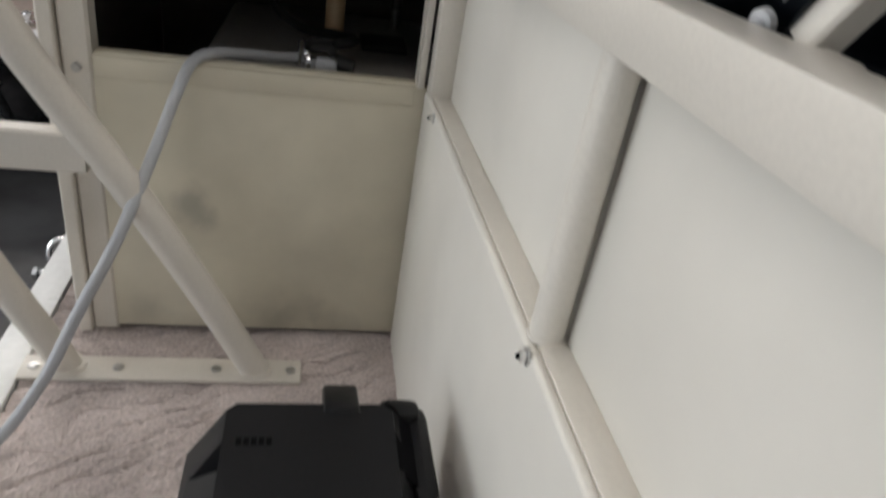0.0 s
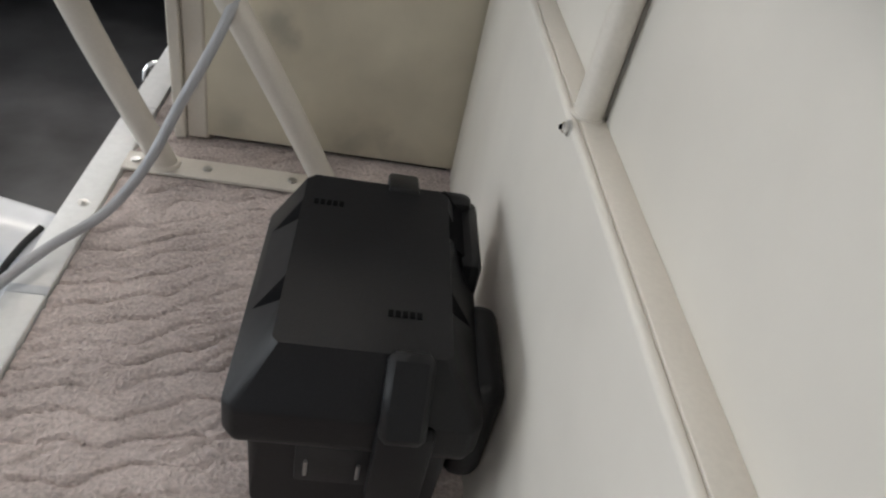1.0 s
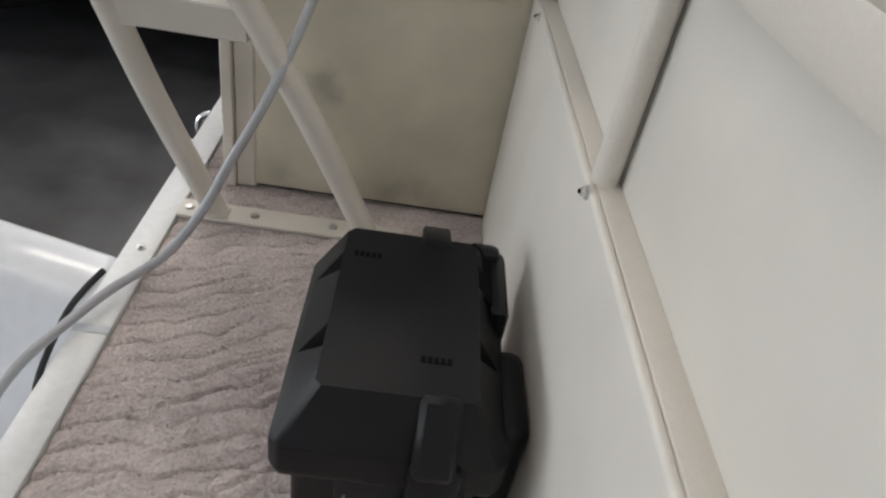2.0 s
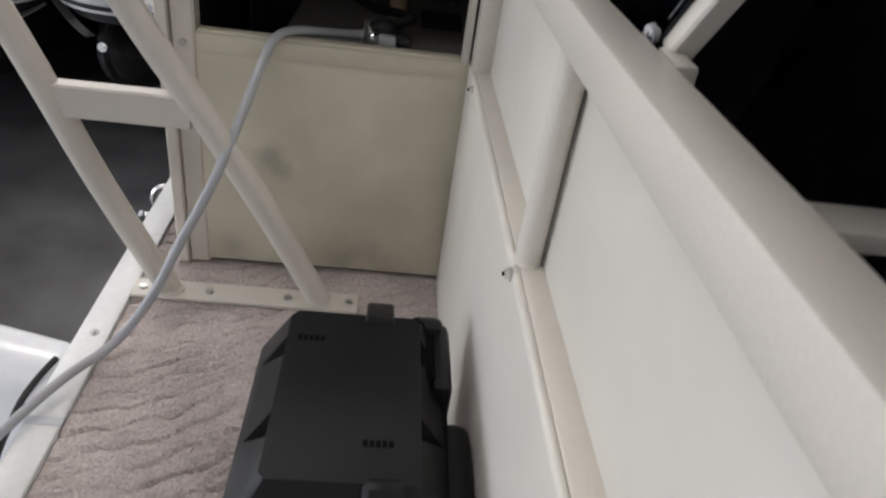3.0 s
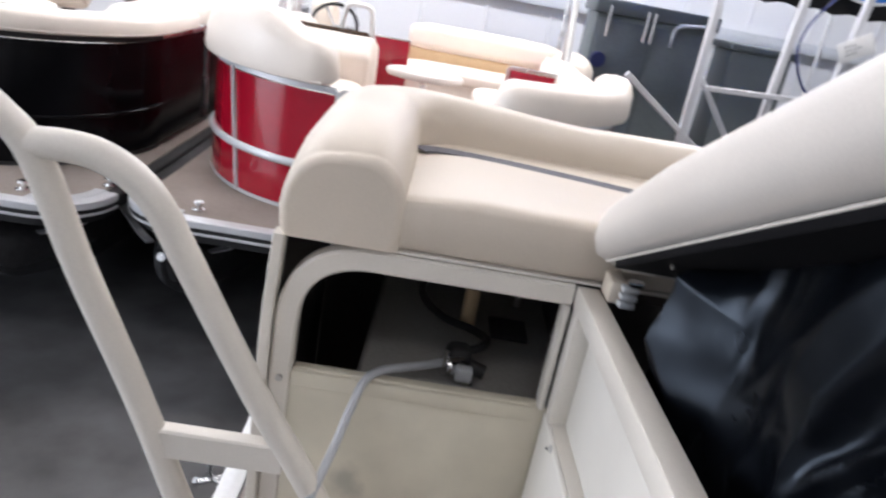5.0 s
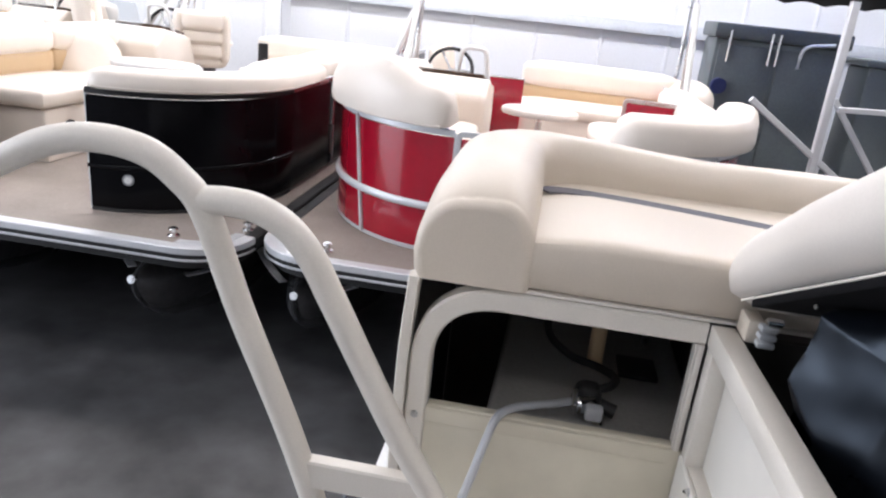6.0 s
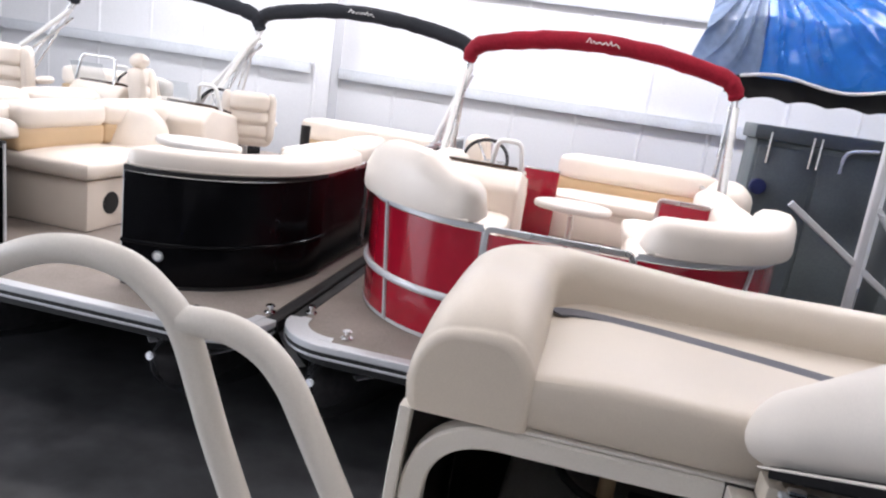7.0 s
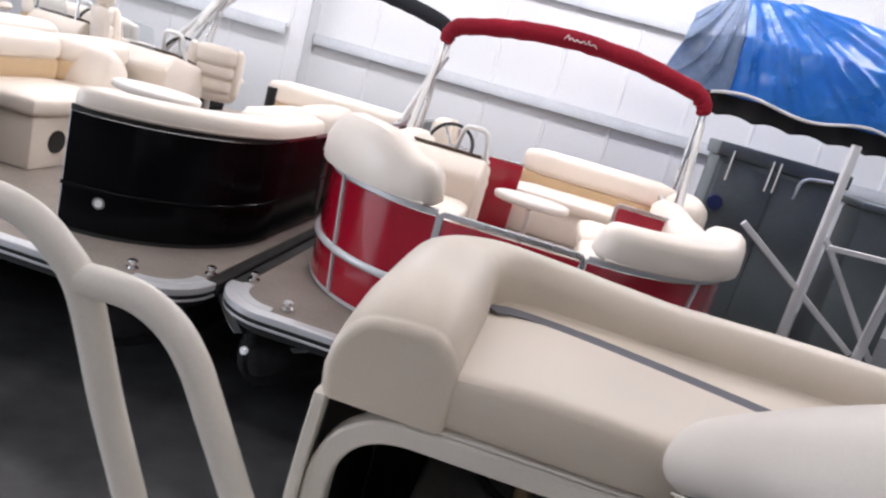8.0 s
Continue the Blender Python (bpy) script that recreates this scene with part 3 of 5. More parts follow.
def bimini(x, y, w, z, skin, label, ahead, feet):
    """A folded sun top: a stuffed boot on bowed tubes that stand on the side rails."""
    t = thing("folded_bimini", label, "sun top", "folded sun tops", (x, y, 0))
    h = w / 2
    pts = spline([(-h - 0.01, 0, z - 0.16), (-h + 0.02, 0, z - 0.05), (-h + 0.16, 0, z + 0.02), (-h * 0.4, 0, z + 0.10), (0, 0, z + 0.12), (h * 0.4, 0, z + 0.09), (h - 0.16, 0, z), (h - 0.03, 0, z - 0.07), (h + 0.01, 0, z - 0.17)], 7)
    rings = []
    for i, p in enumerate(pts):
        a, b = pts[max(0, i - 1)], pts[min(len(pts) - 1, i + 1)]
        d = (b - a).normalized()
        v = Vector((0, 1, 0)).cross(d).normalized()
        k = 0.053 + 0.020 * math.sin(math.pi * i / (len(pts) - 1)) ** 0.6 + 0.009 * noise.noise((i * 0.7, x, 3.1)) if 0 < i < len(pts) - 1 else 0.03
        ring = []
        for j in range(14):
            t2 = 2 * math.pi * j / 14
            w2 = 1 + 0.10 * noise.noise((i * 0.45 + j * 0.25, j * 1.1, x)) + 0.05 * noise.noise((i * 1.3, j * 1.7, x + 4))
            ring.append(p + v * math.sin(t2) * k * w2 + Vector((0, 1, 0)) * math.cos(t2) * k * 0.9 * w2)
        rings.append(ring)
    boot = part("boot", loft(rings), skin, t)
    mark = spline([(-0.14, 0, 0.0), (-0.115, 0, 0.035), (-0.10, 0, 0.0), (-0.085, 0, 0.018), (-0.06, 0, 0.0), (-0.04, 0, 0.016), (-0.015, 0, 0.0), (0.01, 0, 0.018), (0.03, 0, 0.0), (0.05, 0, 0.03), (0.06, 0, 0.0), (0.09, 0, 0.012), (0.12, 0, -0.012)], 5)
    part("lettering", tube([(p.x, -0.084, z + 0.108 + p.z) for p in mark], 0.0035, 6), WHITE_EDGE, boot, "white stitched flourish")
    for s in (-1, 1):
        base = 1.39
        fx = feet[0] if s < 0 else feet[1]
        part("pole", tube([(fx, 0.0, base), (s * (h + 0.01), 0.0, z - 0.12)], 0.013, 10), ALU, t, "aluminium tube")
        part("pole", tube([(fx, 0.16, base), (s * (h + 0.02), 0.03, z - 0.16)], 0.013, 10), ALU, t, "aluminium tube")
        run = ahead if s < 0 else 0.12
        part("strut", tube([(fx, -run, base), (s * (h + 0.02), -0.02, z - 0.22)], 0.024, 10), WHITE_EDGE, t, "pale brace tube")
        part("strut", tube([(fx, -run * 0.6, base), (s * (h + 0.03), 0.02, z - 0.3)], 0.016, 10), ALU, t, "brace tube")
        part("foot", block((fx - 0.025, -run - 0.04, base - 0.012), (fx + 0.025, 0.19, base + 0.012), 0.005), CHROME, t, "hinge foot")
    return t


def cockpit_table(x, y, z, rx, ry):
    t = thing("table", "cream oval table on a thin metal post", "table", "boat tables", (x, y, ROOM))
    top = arc(0, 0, rx, ry, 0, 352.5, 47)
    part("tabletop", prism(top, z - 0.05, z, 0.02, 4), TABLE_WHITE, t)
    part("post", tube([(0, 0, 0.02), (0, 0, z - 0.035)], 0.022, 14), ALU, t, "thin aluminium post")
    part("foot", disc((0, 0, 0.012), (0, 0, 1), 0.12, 0.024, 24, 0.006), ALU, t)
    return t


def helm(x, y, w, glazed):
    """Steering console: moulded pod, dark dash, wheel, grab rail and screen."""
    t = thing("helm_console", "cream moulded steering console with dark dash", "console", "steering consoles", (x, y, ROOM))
    prof = [(-0.32, 0), (0.26, 0), (0.30, 0.45), (0.22, 0.66), (-0.22, 0.74), (-0.36, 0.62)]
    rings = [[(-w / 2 + w * k, py, pz) for py, pz in prof] for k in (0, 1)]
    bm = loft(rings)
    bmesh.ops.bevel(bm, geom=bm.edges[:], offset=0.035, segments=3, profile=0.5, affect="EDGES")
    part("pod", bm, VINYL_PALE, t)
    part("dash", turned(block((-w / 2 + 0.05, -0.2, -0.012), (w / 2 - 0.05, 0.2, 0.012), 0.006), pose(0, 0, 0.715, -10)), WOOD, t, "dark wood-look dash")
    wheel = part("steering_wheel", tube([(0.17 * math.cos(a * 0.2618), 0.17 * math.sin(a * 0.2618), 0) for a in range(24)], 0.014, 8, closed=True), RUBBER, t, "black steering wheel")
    wheel.matrix_basis = pose(-0.05, 0.34, 0.72, 60)
    for k in range(3):
        part("spoke", tube([(0, 0, 0), (0.165 * math.cos(k * 2.094), 0.165 * math.sin(k * 2.094), 0)], 0.009, 6), ALU, wheel)
    rail = fillet([(w / 2 - 0.26, -0.02, 0.70), (w / 2 - 0.22, -0.1, 0.92), (w / 2 - 0.06, -0.1, 0.92), (w / 2 - 0.03, -0.02, 0.68)], 0.05)
    part("grab_rail", tube(rail, 0.017, 10), WHITE_EDGE, t, "cream grab rail")
    if not glazed:
        return t
    screen = part("screen", turned(block((-w / 2 + 0.03, -0.004, 0), (w / 2 - 0.2, 0.004, 0.2), 0.002), pose(0, -0.24, 0.74, 22)), GLASS, t, "clear wind screen")
    screen.visible_shadow = False
    if w < 0.55:
        return t
    hoop = fillet([(-w / 2 + 0.02, -0.22, 0.72), (-w / 2 + 0.05, -0.16, 1.0), (w / 2 - 0.16, -0.16, 1.0), (w / 2 - 0.13, -0.22, 0.72)], 0.06)
    part("screen_rail", tube(hoop, 0.014, 10), CHROME, t, "bright tube rail round the screen")
    return t


def captain_chair(x, y, turn, size=1.0, headrest=False):
    t = thing("captain_chair", "cream vinyl captain's chair on a pedestal", "chair", "captain's chairs")
    t.matrix_basis = pose(x, y, ROOM, 0, 0, turn) @ Matrix.Diagonal((size, size, size, 1))
    part("pedestal", tube([(0, 0, 0), (0, 0, 0.42)], 0.035, 14), ALU, t)
    part("base_plate", disc((0, 0, 0.012), (0, 0, 1), 0.17, 0.024, 24, 0.006), ALU, t)
    part("seat", cushion((-0.26, -0.27, 0.42), (0.26, 0.25, 0.55), 0.06), VINYL_PALE, t)
    for k, (z0, z1) in enumerate(((0.52, 0.68), (0.67, 0.82), (0.81, 1.0))):
        part("backrest", cushion((-0.2, 0.18 + 0.02 * k, z0), (0.2, 0.30 + 0.03 * k, z1), 0.045), VINYL_PALE, t)
    for s in (-1, 1):
        part("side_bolster", turned(cushion((-0.045, -0.02, -0.25), (0.045, 0.14, 0.26), 0.04), pose(s * 0.235, 0.17, 0.74, -6, 0, 0)), VINYL_PALE, t)
        if headrest:
            part("head_bracket", tube([(s * 0.05, 0.27, 0.96), (s * 0.05, 0.30, 1.08)], 0.01, 8), ALU, t)
        part("armrest", turned(cushion((-0.035, -0.2, -0.03), (0.035, 0.2, 0.03), 0.03), pose(s * 0.29, -0.02, 0.68)), VINYL_PALE, t)
    if headrest:
        part("headrest", cushion((-0.13, 0.20, 1.01), (0.13, 0.36, 1.15), 0.065), VINYL_PALE, t, "rounded headrest")
    return t


def bench(x0, x1, y, label, turn=0.0, low=0.0):
    """A straight lounge with base, seat pads, tan band and thick top roll; its back looks to +y."""
    w = x1 - x0
    t = thing("lounge_bench", label, "bench", "boat lounges")
    t.matrix_basis = pose((x0 + x1) / 2, y, ROOM, 0, 0, turn)
    drop = Vector((0, 0, low))
    part("base", block((-w / 2 + 0.02, -0.5, 0), (w / 2 - 0.02, 0.12, 0.30), 0.02), VINYL_PALE, t, "cream moulded base")
    a, b = -w / 2, w / 2
    part("seat_pad", turned(cushion((a, -0.52, 0.30), (b, 0.02, 0.44), 0.05), Matrix.Translation(-drop * 0.5)), VINYL_PALE, t)
    part("lower_back", turned(cushion((a, -0.02, 0.42), (b, 0.14, 0.58), 0.03), Matrix.Translation(-drop)), VINYL_TAN, t, "tan lower back band")
    part("back_roll", turned(cushion((a, -0.05, 0.56), (b, 0.18, 0.80), 0.08), Matrix.Translation(-drop)), VINYL_PALE, t)
    return t


def headrest(x, y):
    t = thing("headrest", "rounded cream vinyl chaise headrest on the seat", "cushion", "", (x, y, ROOM + 0.44))
    part("pad", turned(cushion((-0.34, -0.18, -0.22), (0.34, 0.18, 0.22), 0.13, 0.012), pose(0, 0.02, 0.06, -30)), VINYL_PALE, t)


def end_roll(x, y):
    """The round roll that closes the lounge's end."""
    t = thing("corner_seat", "cream vinyl lounge corner with a round end roll", "seat", "boat lounges", (x, y, ROOM))
    part("base", block((-0.42, -0.72, 0), (0.14, 0.06, 0.30), 0.02), VINYL_PALE, t)
    part("seat_pad", cushion((-0.50, -0.80, 0.30), (0.0, 0.02, 0.45), 0.06), VINYL_PALE, t)
    part("roll", cushion((-0.20, -0.42, 0.34), (0.16, 0.1, 0.735), 0.15), VINYL_PALE, t)


RED_X, BLACK_X, FAR_X = -0.335, -2.885, -5.45
pontoon_boat(RED_X, 3.03, RED_GLOSS, "pontoon boat with red side panels and shut bow gate", 0.36, True, 0.95, 1.05)
pontoon_boat(BLACK_X, 2.92, BLACK_GLOSS, "pontoon boat with glossy black side panels and open bow gate", 0.36, False, 0.0, 0.70)
pontoon_boat(FAR_X, 2.92, BLACK_GLOSS, "pontoon boat with black side panels beside another boat", 0.36, True, 0.0, 0.84)
for bx, by in ((RED_X, 3.03), (BLACK_X, 2.92), (FAR_X, 2.92)):
    for s in (-1, 1):
        bow_seat(bx, by, 0.36, s)
bimini(RED_X, 6.0, 2.1, 2.33, RED_CANVAS, "dark red folded canvas sun top on aluminium poles", 0.35, (-1.11, 1.11))
bimini(-2.646, 6.9, 2.2, 2.38, DARK_CANVAS, "charcoal folded canvas sun top on aluminium poles", 0.5, (-1.349, 0.871))
bimini(-4.80, 6.9, 2.14, 2.38, DARK_CANVAS, "charcoal folded canvas sun top on aluminium poles", 0.5, (-1.76, 0.46))
cockpit_table(-0.33, 5.05, 0.56, 0.27, 0.2)
cockpit_table(-2.83, 4.4, 0.64, 0.30, 0.2)
helm(-1.0, 5.1, 0.62, False)
helm(-3.80, 6.0, 0.52, True)
captain_chair(-3.66, 6.62, 212, 0.88)
captain_chair(-0.98, 5.95, 92, 0.85)
captain_chair(-6.08, 6.3, 200)
captain_chair(-4.62, 6.7, 112, 0.93, True)
helm(-5.26, 6.75, 0.6, True)
bench(-0.56, 0.92, 7.1, "cream and tan vinyl stern lounge in the boat", low=0.06)
bench(-3.38, -1.75, 7.35, "cream and tan vinyl stern lounge in the boat", low=0.14)
bench(-6.6, -5.2, 7.6, "cream and tan vinyl stern lounge in the boat")
headrest(-3.86, 4.95)
end_roll(0.99, 6.92)


def side_gate():
    t = thing("side_gate", "small red gate panel in a bright frame", "gate", at=(0.46, 4.70, ROOM + 0.11))
    door = part("panel", block((-0.25, -0.008, -0.10), (0.25, 0.008, 0.60), 0.003), RED_GLOSS, t)
    part("gate_frame", tube(fillet([(-0.26, 0, -0.11), (-0.26, 0, 0.615), (0.26, 0, 0.615), (0.26, 0, -0.11)], 0.03), 0.013, square=True, up=(0, 1, 0)), ALU, t, "bright frame")
    t.rotation_euler = (0, 0, radians(-6))


side_gate()


def lounge_divider():
    t = thing("lounge_divider", "red upright panel beside the stern lounge", "panel", at=(-0.68, 6.5, ROOM))
    part("panel", block((-0.16, -0.012, 0.0), (0.16, 0.012, 0.60), 0.004), RED_GLOSS, t)
    part("cap", block((-0.165, -0.016, 0.602), (0.165, 0.016, 0.618), 0.004), ALU, t, "slim bright cap")


lounge_divider()


def drink_post(x, y):
    t = thing("grab_post", "short black padded grab post on the deck", "post", at=(x, y, ROOM))
    part("pole", tube([(0, 0, 0), (0, 0, 0.55)], 0.02, 10), ALU, t)
    part("pad", tube([(0, 0, 0.42), (0, 0, 0.66)], 0.045, 14), RUBBER, t, "black pad")


drink_post(-2.93, 6.4)


# ---------------------------------------------------------------- the near boat: deck and stern
EDGE = -0.555     # outer stern edge of the deck
PORT = 1.62       # port side of the deck



def carpet_sheet():
    """Deck sheet whose pile is pushed into soft wavy ridges."""
    xs = [EDGE + 0.05 + 0.0055 * i for i in range(112)] + [0.2, 0.8, 1.6, 2.6]
    ys = [-1.2, -0.6, -0.2] + [0.0 + 0.0032 * i for i in range(344)] + [1.2, 1.4, PORT - 0.03]
    one = bmesh.new()
    rows = []
    for y in ys:
        row = []
        for x in xs:
            z = 0.0
            if x < 0.06 and -0.1 < y < 1.1:
                w = y * 1.0 - x * 0.36 + 0.034 * noise.noise((x * 7, y * 5, 1.7)) + 0.015 * noise.noise((x * 22, y * 15, 4.2))
                ridge = (w * 26) % 1.0
                crease = math.exp(-((ridge - 0.5) / 0.055) ** 2)
                some = max(0.35, min(1.0, 0.85 + 0.9 * noise.noise((x * 9, y * 8, 8.8))))
                z = -0.0062 * crease * some + 0.0024 * noise.noise((x * 50, y * 90, 0.4)) + 0.0017 * noise.noise((x * 140, y * 140, 2.4)) + 0.0011 * abs(math.cos(ridge * math.pi))
                cross = (y * 1.0 - x * 0.75 + 0.03 * noise.noise((x * 11, y * 11, 5.5))) * 43 % 1.0
                z -= 0.004 * math.exp(-((cross - 0.5) / 0.14) ** 2) * max(0.0, min(1.0, 2.2 * noise.noise((x * 12, y * 14, 6.1))))
            row.append(one.verts.new((x, y, DECK - 0.001 + z)))
        rows.append(row)
    for a, b in zip(rows, rows[1:]):
        for i in range(len(xs) - 1):
            one.faces.new((a[i], a[i + 1], b[i + 1], b[i]))
    x0, x1, y0, y1 = xs[0], xs[-1], ys[0], ys[-1]
    block((x0, y0, DECK - 0.04), (x1, y1, DECK - 0.012), bm=one)
    return one


near_deck = structure("deck", carpet_sheet(), CARPET, "taupe carpeted stern deck with wavy creases in the pile", "deck")


def deck_trim():
    t = thing("deck_edge_trim", "white painted aluminium edge trim along the stern deck", "edge trim")
    bm = block((EDGE, -1.2, DECK - 0.10), (EDGE + 0.048, PORT, DECK + 0.006), 0.004)
    block((EDGE - 0.02, -1.2, DECK - 0.105), (EDGE + 0.004, PORT, DECK - 0.085), 0.003, bm=bm)
    part("channel", bm, WHITE_EDGE, t)
    part("channel", block((EDGE, PORT - 0.03, DECK - 0.10), (2.6, PORT + 0.02, DECK + 0.006), 0.004), WHITE_EDGE, t)
    part("joint_plate", block((EDGE + 0.001, 0.606, DECK + 0.0045), (EDGE + 0.049, 0.620, DECK + 0.0072), 0.0008), GIRT, t, "grey joint strip")
    for y in (-0.2, 0.29, 0.789, 1.25):
        s = part("screw", disc((EDGE + 0.026, y, DECK + 0.008), (0, 0, 1), 0.0050, 0.006, 12, 0.002), STEEL, t, "steel screw head")
        part("washer", disc((EDGE + 0.026, y, DECK + 0.0065), (0, 0, 1), 0.0074, 0.002, 14), STEEL, s)


deck_trim()


def stern_cleat():
    t = thing("cleat", "chrome shackle hanging on the stern deck edge", "fitting")
    part("plate", block((EDGE - 0.012, 1.335, 0.79), (EDGE - 0.001, 1.385, 0.87), 0.002), STEEL, t)
    bow = [(EDGE - 0.040 + 0.027 * math.cos(a * 0.2094), 1.36 + 0.004 * math.sin(a * 0.2094), 0.815 + 0.034 * math.sin(a * 0.2094)) for a in range(30)]
    part("bow_ring", tube(bow, 0.0075, 10, up=(0, 1, 0), closed=True), CHROME, t)
    part("pin", tube([(EDGE - 0.086, 1.352, 0.776), (EDGE - 0.030, 1.366, 0.790)], 0.0075, 10), CHROME, t)
    part("nut", disc((EDGE - 0.090, 1.351, 0.775), (1, -0.25, 0.25), 0.014, 0.014, 6, 0.002), CHROME, t)


stern_cleat()
structure("hull_structure", block((-0.42, -1.2, 0.70), (2.6, PORT - 0.1, DECK - 0.042), 0.01), SHADED_SHELL, "under-deck framing of the boat, coloured dark for its shade", "hull")


def near_pontoon(y):
    rings = []
    for k in range(12):
        f = k / 11
        r = 0.31 if k else 0.26
        rings.append([(-0.2 + 2.8 * f, y + r * math.cos(2 * math.pi * j / 24), 0.38 + r * math.sin(2 * math.pi * j / 24)) for j in range(24)])
    t = thing("pontoon", "black painted pontoon under the stern deck", "pontoon", "near pontoons")
    part("tube_body", loft(rings), BLACK_GLOSS, t)
    part("saddle", block((0.3, y - 0.08, 0.0), (0.7, y + 0.08, 0.12), 0.01), SLATE, t, "dark support block on the floor")
    return t


near_pontoon(1.25)
near_pontoon(-0.85)


def motor_bracket():
    """White pod that reaches out behind the stern."""
    t = thing("motor_bracket", "white glossy motor pod behind the stern deck", "motor pod")
    prof = [(0.797, 0.60), (0.797, 0.905), (0.688, 0.905), (0.62, 0.80), (0.42, 0.60)]
    rings = [[(x, y + 0.26 * (-0.57 - x), z) for y, z in prof] for x in (EDGE - 0.006, -1.35)]
    bm = loft(rings)
    bmesh.ops.bevel(bm, geom=bm.edges[:], offset=0.018, segments=3, profile=0.5, affect="EDGES")
    part("pod", bm, WHITE_GLOSS, t)
    part("cable", tube(spline([(-0.568, 0.742, 0.913), (-0.580, 0.699, 0.908), (-0.589, 0.655, 0.895), (-0.61, 0.60, 0.83), (-0.60, 0.52, 0.78), (-0.66, 0.45, 0.70)], 8), 0.0048, 8), RUBBER, t, "black cable")


motor_bracket()


# ---------------------------------------------------------------- stern fence
TOP = 1.557
MID = 1.335


def stern_fence():
    t = thing("stern_fence", "cream painted stern fence with flat panels and square rails", "fence")
    y0, y1 = -1.15, 0.998
    # both rails fall a little towards the port side
    slope = Matrix.Identity(4)
    slope[2][1] = -0.030
    slope[2][3] = 0.030
    tilt = Matrix.Identity(4)
    tilt[2][1] = -0.020
    tilt[2][3] = 0.020
    ledge = 1.334
    part("lower_panel", turned(block((0.0, y0, DECK - 0.018), (0.0090, y1, ledge - 0.0012), 0.0042, 4), tilt), PANEL, t)
    part("mid_rail", turned(block((0.0082, y0, ledge - 0.034), (0.0305, y1, ledge), 0.0015, 2), tilt), PAINT, t)
    part("top_rail", turned(block((0.0, y0, TOP - 0.034), (0.0345, y1, TOP), 0.0028, 2), slope), PAINT, t)
    part("bottom_rail", block((0.008, y0, DECK + 0.002), (0.042, y1, DECK + 0.036), 0.004), PAINT, t)
    for a, b in ((y0, 0.4600), (0.4660, 0.965)):
        part("upper_panel", turned(block((0.0295, a, ledge - 0.03), (0.0330, b, TOP - 0.012), 0.0003), slope), PANEL, t)
    part("gap_seal", turned(block((0.0335, 0.44, ledge - 0.02), (0.0365, 0.475, TOP - 0.014)), slope), RUBBER, t, "black strip behind the panel joint")
    foot, head = ledge + 0.020 * 0.532 - 0.002, TOP + 0.030 * 0.532 - 0.014
    post = part("post", tube([(0.0165, 0.468, foot), (0.0165, 0.468, head)], 0.0122, 20), PAINT, t, "round upright post")
    part("weld", tube([(0.0165 + 0.0124 * math.cos(a * 0.5236), 0.468 + 0.0124 * math.sin(a * 0.5236), foot + 0.0025) for a in range(12)], 0.0016, 6, closed=True), PAINT, post, "weld bead at the foot")
    for y, z in ((0.451, 1.340), (0.906, 1.329), (-0.3, 1.362)):
        b = part("bolt", disc((-0.003, y, z), (1, 0, 0), 0.0046, 0.006, 6, 0.0012), CHROME, t, "steel bolt head")
        part("washer", disc((-0.0005, y, z), (1, 0, 0), 0.0064, 0.002, 16), STEEL, b)
        part("shank", disc((-0.0058, y, z), (1, 0, 0), 0.0020, 0.004, 10), DULL_BLACK, b)
    part("end_post", block((0.002, 0.966, ledge - 0.002), (0.034, 0.997, TOP - 0.032), 0.003), PAINT, t)


stern_fence()


